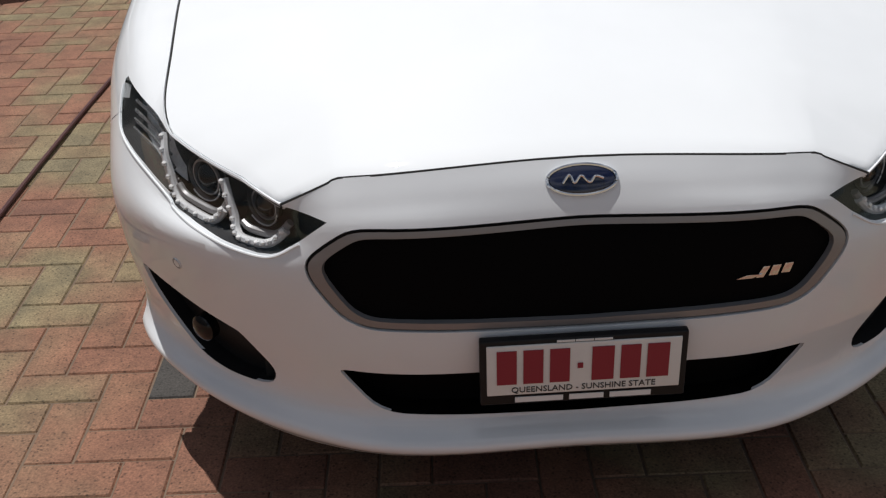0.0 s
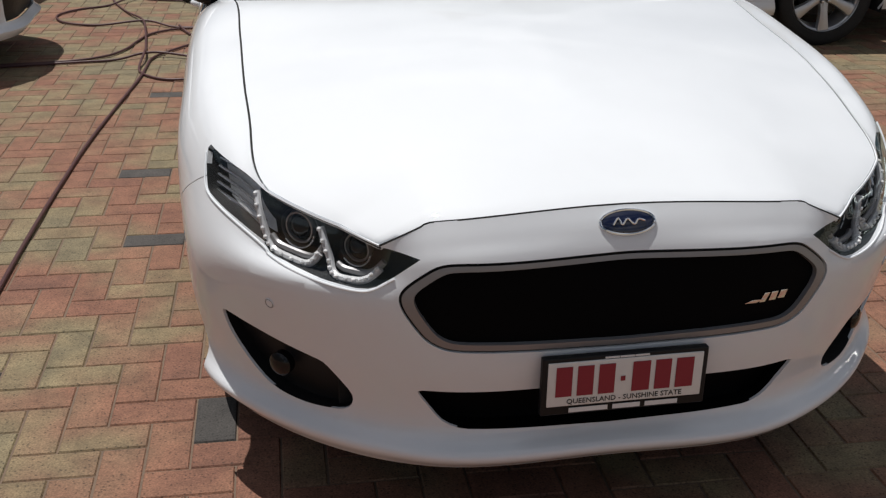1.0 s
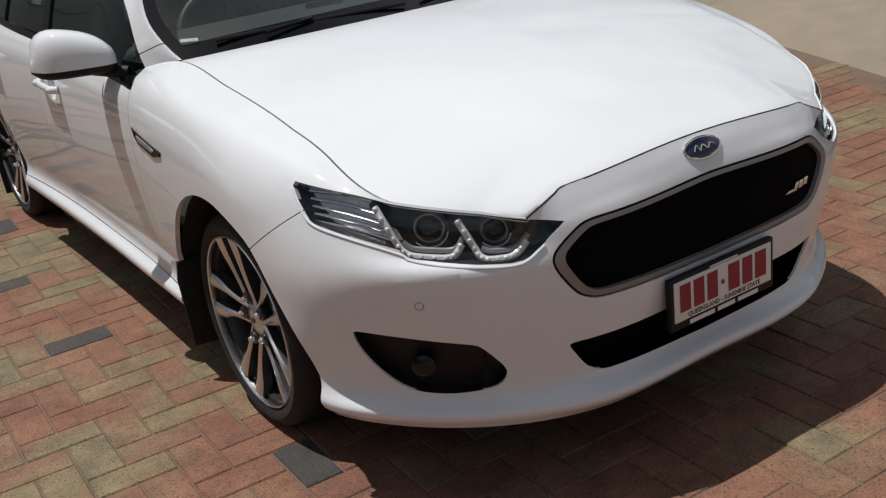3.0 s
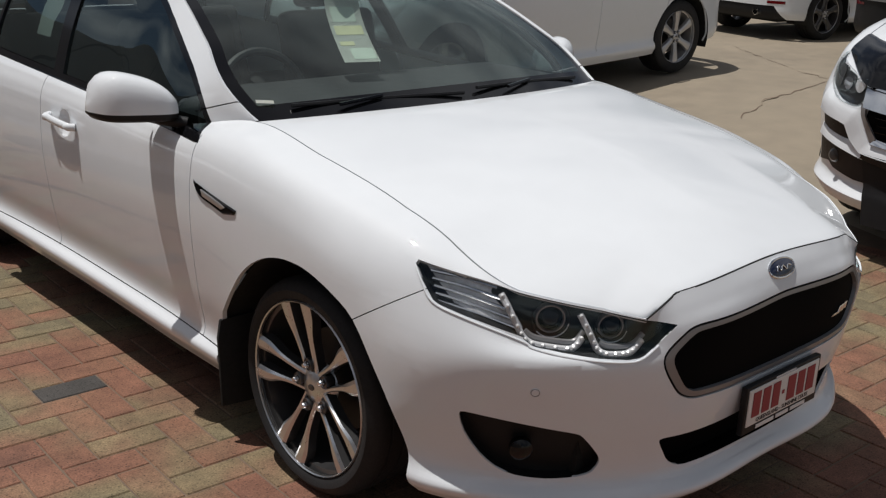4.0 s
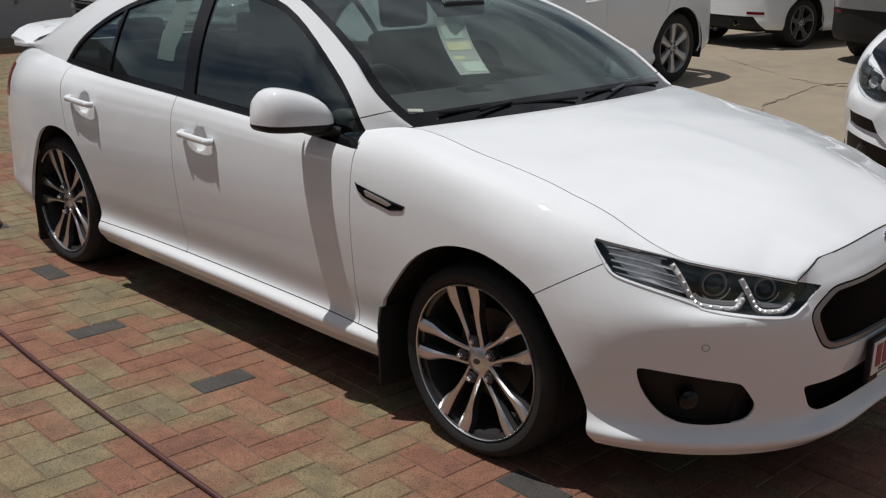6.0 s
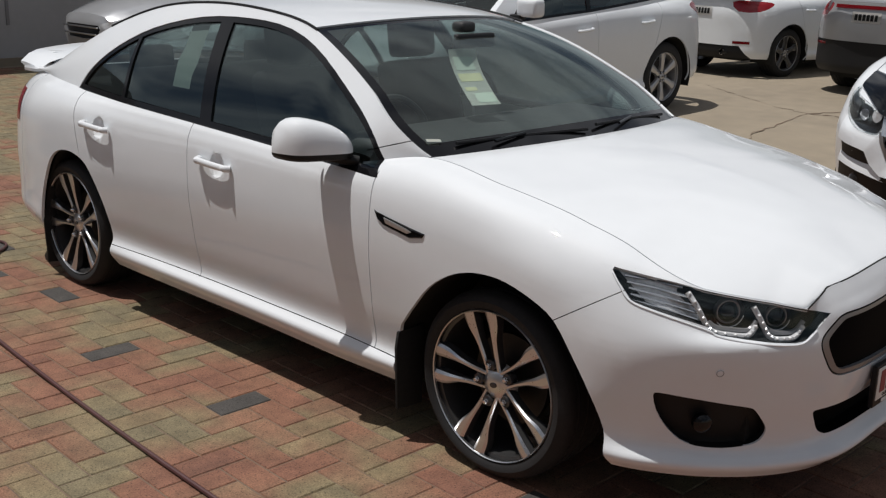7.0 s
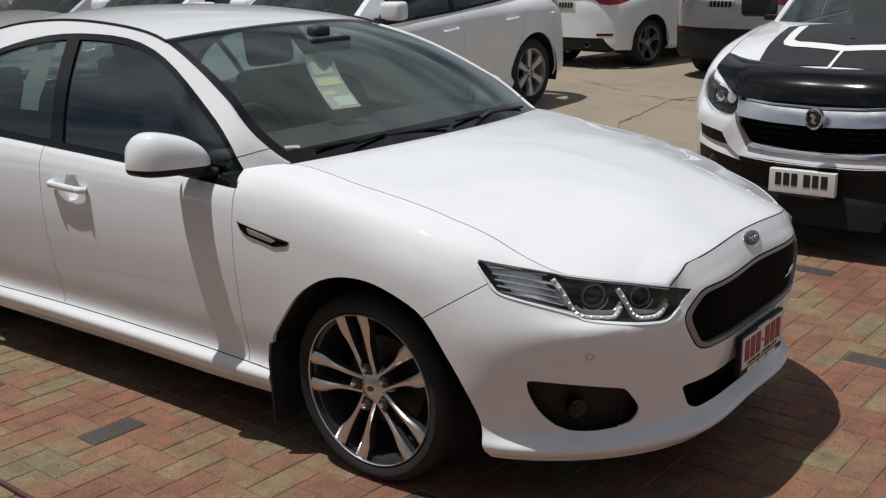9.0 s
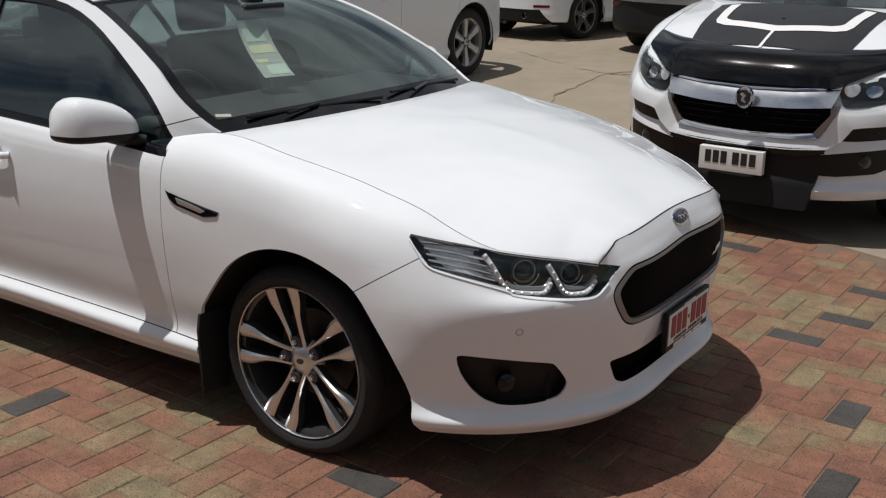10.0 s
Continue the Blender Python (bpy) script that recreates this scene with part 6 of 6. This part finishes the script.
# ---------------- ground ----------------
UNIT = 0.1165                      # half a paver and its joint
ORIGIN = (-1.262, 0.998)           # corner of the first grey paver
TURN = Matrix.Translation((-1.14, 1.05, 0)) @ Matrix.Rotation(radians(-2.0), 4, "Z") @ Matrix.Translation((1.14, -1.05, 0))      # the courses lie askew to the parked car
EDGE = lambda y: 3.51 + 0.385 * (y - 1.2)      # where the paving meets the concrete
SIDE_EDGE = lambda y: 3.47 + 0.342 * (y - 1.2)    # the same line along the courses


def rise(x, y):
    """The concrete yard climbs gently away from the paving."""
    run = max(0.0, x - max(3.9, EDGE(y) + .1))
    return (min(run, 1.6) * 0.10 + max(0.0, run - 1.6) * 0.012) * min(1.0, max(0.0, (y - .5) / 2))


def paver_material(name, source, grey=False):
    m = bpy.data.materials.new(name)
    m.use_nodes = True
    n, l = m.node_tree.nodes, m.node_tree.links
    p = n["Principled BSDF"]
    src = n.new(source)
    co, big, fine, spots = n.new("ShaderNodeTexCoord"), n.new("ShaderNodeTexNoise"), n.new("ShaderNodeTexNoise"), n.new("ShaderNodeTexVoronoi")
    geo = n.new("ShaderNodeNewGeometry")
    big.inputs["Scale"].default_value, fine.inputs["Scale"].default_value, spots.inputs["Scale"].default_value = 1.6, 170.0, 75.0
    big.inputs["Detail"].default_value, fine.inputs["Detail"].default_value = 3.0, 4.0
    for q in (big, fine, spots):
        l.new(geo.outputs["Position"], q.inputs["Vector"])
    ramp = n.new("ShaderNodeValToRGB")
    e = ramp.color_ramp.elements
    ramp.color_ramp.interpolation = "LINEAR"
    cols = [(0.0, (.160, .073, .048)), (.25, (.194, .087, .055)), (.45, (.212, .102, .062)), (.62, (.196, .114, .068)), (.76, (.194, .140, .078)), (.90, (.200, .158, .088)), (1.0, (.167, .137, .080))]
    if grey:
        cols = [(0.0, (.044, .040, .037)), (1.0, (.068, .062, .057))]
    e[0].position, e[0].color = cols[0][0], (*cols[0][1], 1)
    e[1].position, e[1].color = cols[-1][0], (*cols[-1][1], 1)
    for pos, c in cols[1:-1]:
        k = e.new(pos)
        k.color = (*c, 1)
    # the lot drawn by each piece, pulled by broad patches of one colour
    s1, s2 = n.new("ShaderNodeMath"), n.new("ShaderNodeMath")
    s1.operation, s2.operation = "MULTIPLY_ADD", "MULTIPLY_ADD"
    s1.inputs[1].default_value, s1.inputs[2].default_value = 2.2, -1.1
    s2.inputs[1].default_value = .50
    l.new(big.outputs["Fac"], s1.inputs[0])
    l.new(src.outputs["Random Per Island" if "Geometry" in source else "Random"], s2.inputs[0])
    l.new(s1.outputs[0], s2.inputs[2])
    add = n.new("ShaderNodeMath")
    add.operation = "ADD"
    add.inputs[1].default_value = .29
    # more tan pieces were laid towards the wall
    spot, toward, add0 = n.new("ShaderNodeSeparateXYZ"), n.new("ShaderNodeMapRange"), n.new("ShaderNodeMath")
    add0.operation = "ADD"
    toward.inputs["From Min"].default_value, toward.inputs["From Max"].default_value, toward.inputs["To Min"].default_value, toward.inputs["To Max"].default_value = -1.5, 7.0, -.06, .26
    l.new(geo.outputs["Position"], spot.inputs[0]), l.new(spot.outputs["Y"], toward.inputs["Value"])
    l.new(s2.outputs[0], add0.inputs[0]), l.new(toward.outputs[0], add0.inputs[1])
    l.new(add0.outputs[0], add.inputs[0])
    l.new(add.outputs[0], ramp.inputs["Fac"])
    # grit and small dark pits
    mr, pit, mul, sc = n.new("ShaderNodeMapRange"), n.new("ShaderNodeMapRange"), n.new("ShaderNodeMath"), n.new("ShaderNodeVectorMath")
    mr.inputs["From Min"].default_value, mr.inputs["From Max"].default_value, mr.inputs["To Min"].default_value, mr.inputs["To Max"].default_value = .3, .7, .66, 1.32
    pit.inputs["From Min"].default_value, pit.inputs["From Max"].default_value, pit.inputs["To Min"].default_value, pit.inputs["To Max"].default_value = .12, .30, .45, 1.0
    mul.operation, sc.operation = "MULTIPLY", "SCALE"
    stain, sr, mul2 = n.new("ShaderNodeTexNoise"), n.new("ShaderNodeMapRange"), n.new("ShaderNodeMath")
    stain.inputs["Scale"].default_value, stain.inputs["Detail"].default_value, stain.inputs["Roughness"].default_value = 7.0, 8.0, .75
    sr.inputs["From Min"].default_value, sr.inputs["From Max"].default_value, sr.inputs["To Min"].default_value, sr.inputs["To Max"].default_value = .30, .70, .62, 1.36
    mul2.operation = "MULTIPLY"
    l.new(geo.outputs["Position"], stain.inputs["Vector"]), l.new(stain.outputs["Fac"], sr.inputs["Value"])
    l.new(fine.outputs["Fac"], mr.inputs["Value"]), l.new(spots.outputs["Distance"], pit.inputs["Value"])
    l.new(mr.outputs[0], mul.inputs[0]), l.new(pit.outputs[0], mul.inputs[1])
    l.new(mul.outputs[0], mul2.inputs[0]), l.new(sr.outputs[0], mul2.inputs[1])
    l.new(ramp.outputs["Color"], sc.inputs[0]), l.new(mul2.outputs[0], sc.inputs["Scale"])
    l.new(sc.outputs[0], p.inputs["Base Color"])
    p.inputs["Roughness"].default_value = .82
    bump = n.new("ShaderNodeBump")
    bump.inputs["Strength"].default_value, bump.inputs["Distance"].default_value = .5, .002
    l.new(mul.outputs[0], bump.inputs["Height"]), l.new(bump.outputs["Normal"], p.inputs["Normal"])
    return m


M["paver_rest"] = paver_material("clay pavers", "ShaderNodeNewGeometry")
M["paver_part"] = paver_material("clay paver", "ShaderNodeObjectInfo")
M["paver_grey"] = paver_material("charcoal paver", "ShaderNodeObjectInfo", True)
M["joint"] = material("sandy joints", (.150, .105, .074), .95, vary=.25, scale=9, bump=.4, bump_scale=120)

# one sheet of ground to the horizon: level under the paving, climbing beyond it
xs = sorted({*np.linspace(-70, -6, 9), *np.arange(-6, 20.1, .5), *np.linspace(21, 90, 9)})
ys = sorted({*np.linspace(-70, -6, 9), *np.arange(-6, 20.1, .5), *np.linspace(21, 110, 9)})
b = bmesh.new()
grid(b, np.array([[(x, y, -.012 + min(.6, rise(x, y))) for x in xs] for y in ys]))
bmesh.ops.recalc_face_normals(b, faces=b.faces)
if sum(f.normal.z for f in b.faces) < 0:
    bmesh.ops.reverse_faces(b, faces=b.faces)
ground = tagged(part("ground", b, "concrete", None, "stained and cracked concrete yard"), kind="structure")
# cracks in the slab
random.seed(4)


def crack(line, w0):
    """A ragged dark crack lying in the slab along a line."""
    n = int(sum(math.dist(a_, b_) for a_, b_ in zip(line, line[1:])) / .10)
    b, rows = bmesh.new(), []
    for px_, py_ in cr(line, np.linspace(0, len(line) - 1, n)):
        px_, py_ = px_ + random.uniform(-.03, .03), py_ + random.uniform(-.03, .03)
        w_ = w0 * random.uniform(.3, 1.3)
        z_ = -.012 + rise(px_, py_) + .004
        rows.append([(px_ - w_, py_ - w_, z_), (px_ + w_, py_ + w_, z_)])
    grid(b, np.array(rows))
    bmesh.ops.recalc_face_normals(b, faces=b.faces)
    return part("crack", b, "joint", ground)


crack([(8.65, 4.82), (8.15, 4.19), (7.56, 3.34), (7.30, 2.76), (7.34, 2.30), (7.1, 1.5)], .016)
crack([(5.1, 2.40), (5.42, 2.46), (5.84, 2.57), (6.43, 2.64), (7.04, 2.73), (7.3, 2.76)], .010)
crack([(7.3, 2.76), (8.2, 2.3), (9.4, 2.2), (10.6, 1.6)], .012)

paving = tagged(new("paving"), "herringbone clay paving in red and tan with grey pavers", kind="structure")
paving.matrix_basis = TURN
bed = bmesh.new()
pv = [(-9.25, -4.45), (SIDE_EDGE(-4.45) - .02, -4.45), (SIDE_EDGE(12.5) - .02, 12.5), (-9.25, 12.5)]
bed.faces.new([bed.verts.new((x, y, -.0042)) for x, y in pv])
part("sand_bed", bed, "joint", paving, smooth=False)


def paver_shape(w, d, h=.0058, c=.0045):
    """Top of a paver with worn, slanting edges, its corner at the origin."""
    g = .0014
    x0, x1, y0, y1 = g, w - g, g, d - g
    v = [(x0, y0, -h), (x1, y0, -h), (x1, y1, -h), (x0, y1, -h), (x0 + c, y0 + c, 0), (x1 - c, y0 + c, 0), (x1 - c, y1 - c, 0), (x0 + c, y1 - c, 0)]
    f = [(4, 5, 6, 7), (0, 1, 5, 4), (1, 2, 6, 5), (2, 3, 7, 6), (3, 0, 4, 7)]
    return v, f


LONG, UP = paver_shape(2 * UNIT, UNIT), paver_shape(UNIT, 2 * UNIT)
GREYS = {("H", 0, 0), ("H", -1, 7), ("V", 1, 14), ("V", 3, -12), ("H", -1, 19), ("V", 2, 23), ("V", -3, -10), ("H", 10, -22), ("H", 15, -21), ("V", 21, -18), ("V", 24, -19), ("V", 28, -19), ("V", 31, -12),
         ("H", 1, 33), ("V", -9, 30), ("H", -14, 14)}
keep, rest_v, rest_f = [], [], []
random.seed(11)
for i in range(-72, 60):
    for j in range(-52, 112):
        for kind, (V0, F0), ok in (("H", LONG, (i - j) % 4 == 0), ("V", UP, (i - (j - 1)) % 4 == 0)):
            if not ok:
                continue
            x, y = ORIGIN[0] + i * UNIT, ORIGIN[1] + j * UNIT
            if x < -9.2 or y < -4.5 or y > 12.4 or x + 2 * UNIT > SIDE_EDGE(y):
                continue
            z = random.uniform(-.0012, .0012)
            if (kind, i, j) in GREYS or (-2.35 < x < -.78 and -1.1 < y < 3.2):
                keep.append((kind, x, y, z, (kind, i, j) in GREYS))
            else:
                k = len(rest_v)
                rest_v += [(x + a_, y + b_, z + c_) for a_, b_, c_ in V0]
                rest_f += [tuple(k + q for q in f) for f in F0]
me = bpy.data.meshes.new("paver_field")
me.from_pydata(rest_v, [], rest_f)
me.materials.append(M["paver_rest"])
ob = tagged(new("paver_field", me), kind="stuff")
ob.parent = paving
shapes = {}
for kind, (V0, F0) in (("H", LONG), ("V", UP)):
    for grey in (False, True):
        me = bpy.data.meshes.new("paver")
        me.from_pydata(V0, [], F0)
        me.materials.append(M["paver_grey" if grey else "paver_part"])
        shapes[kind, grey] = me
for kind, x, y, z, grey in keep:
    ob = new("paver", shapes[kind, grey])
    ob.location, ob.parent = (x, y, z), paving
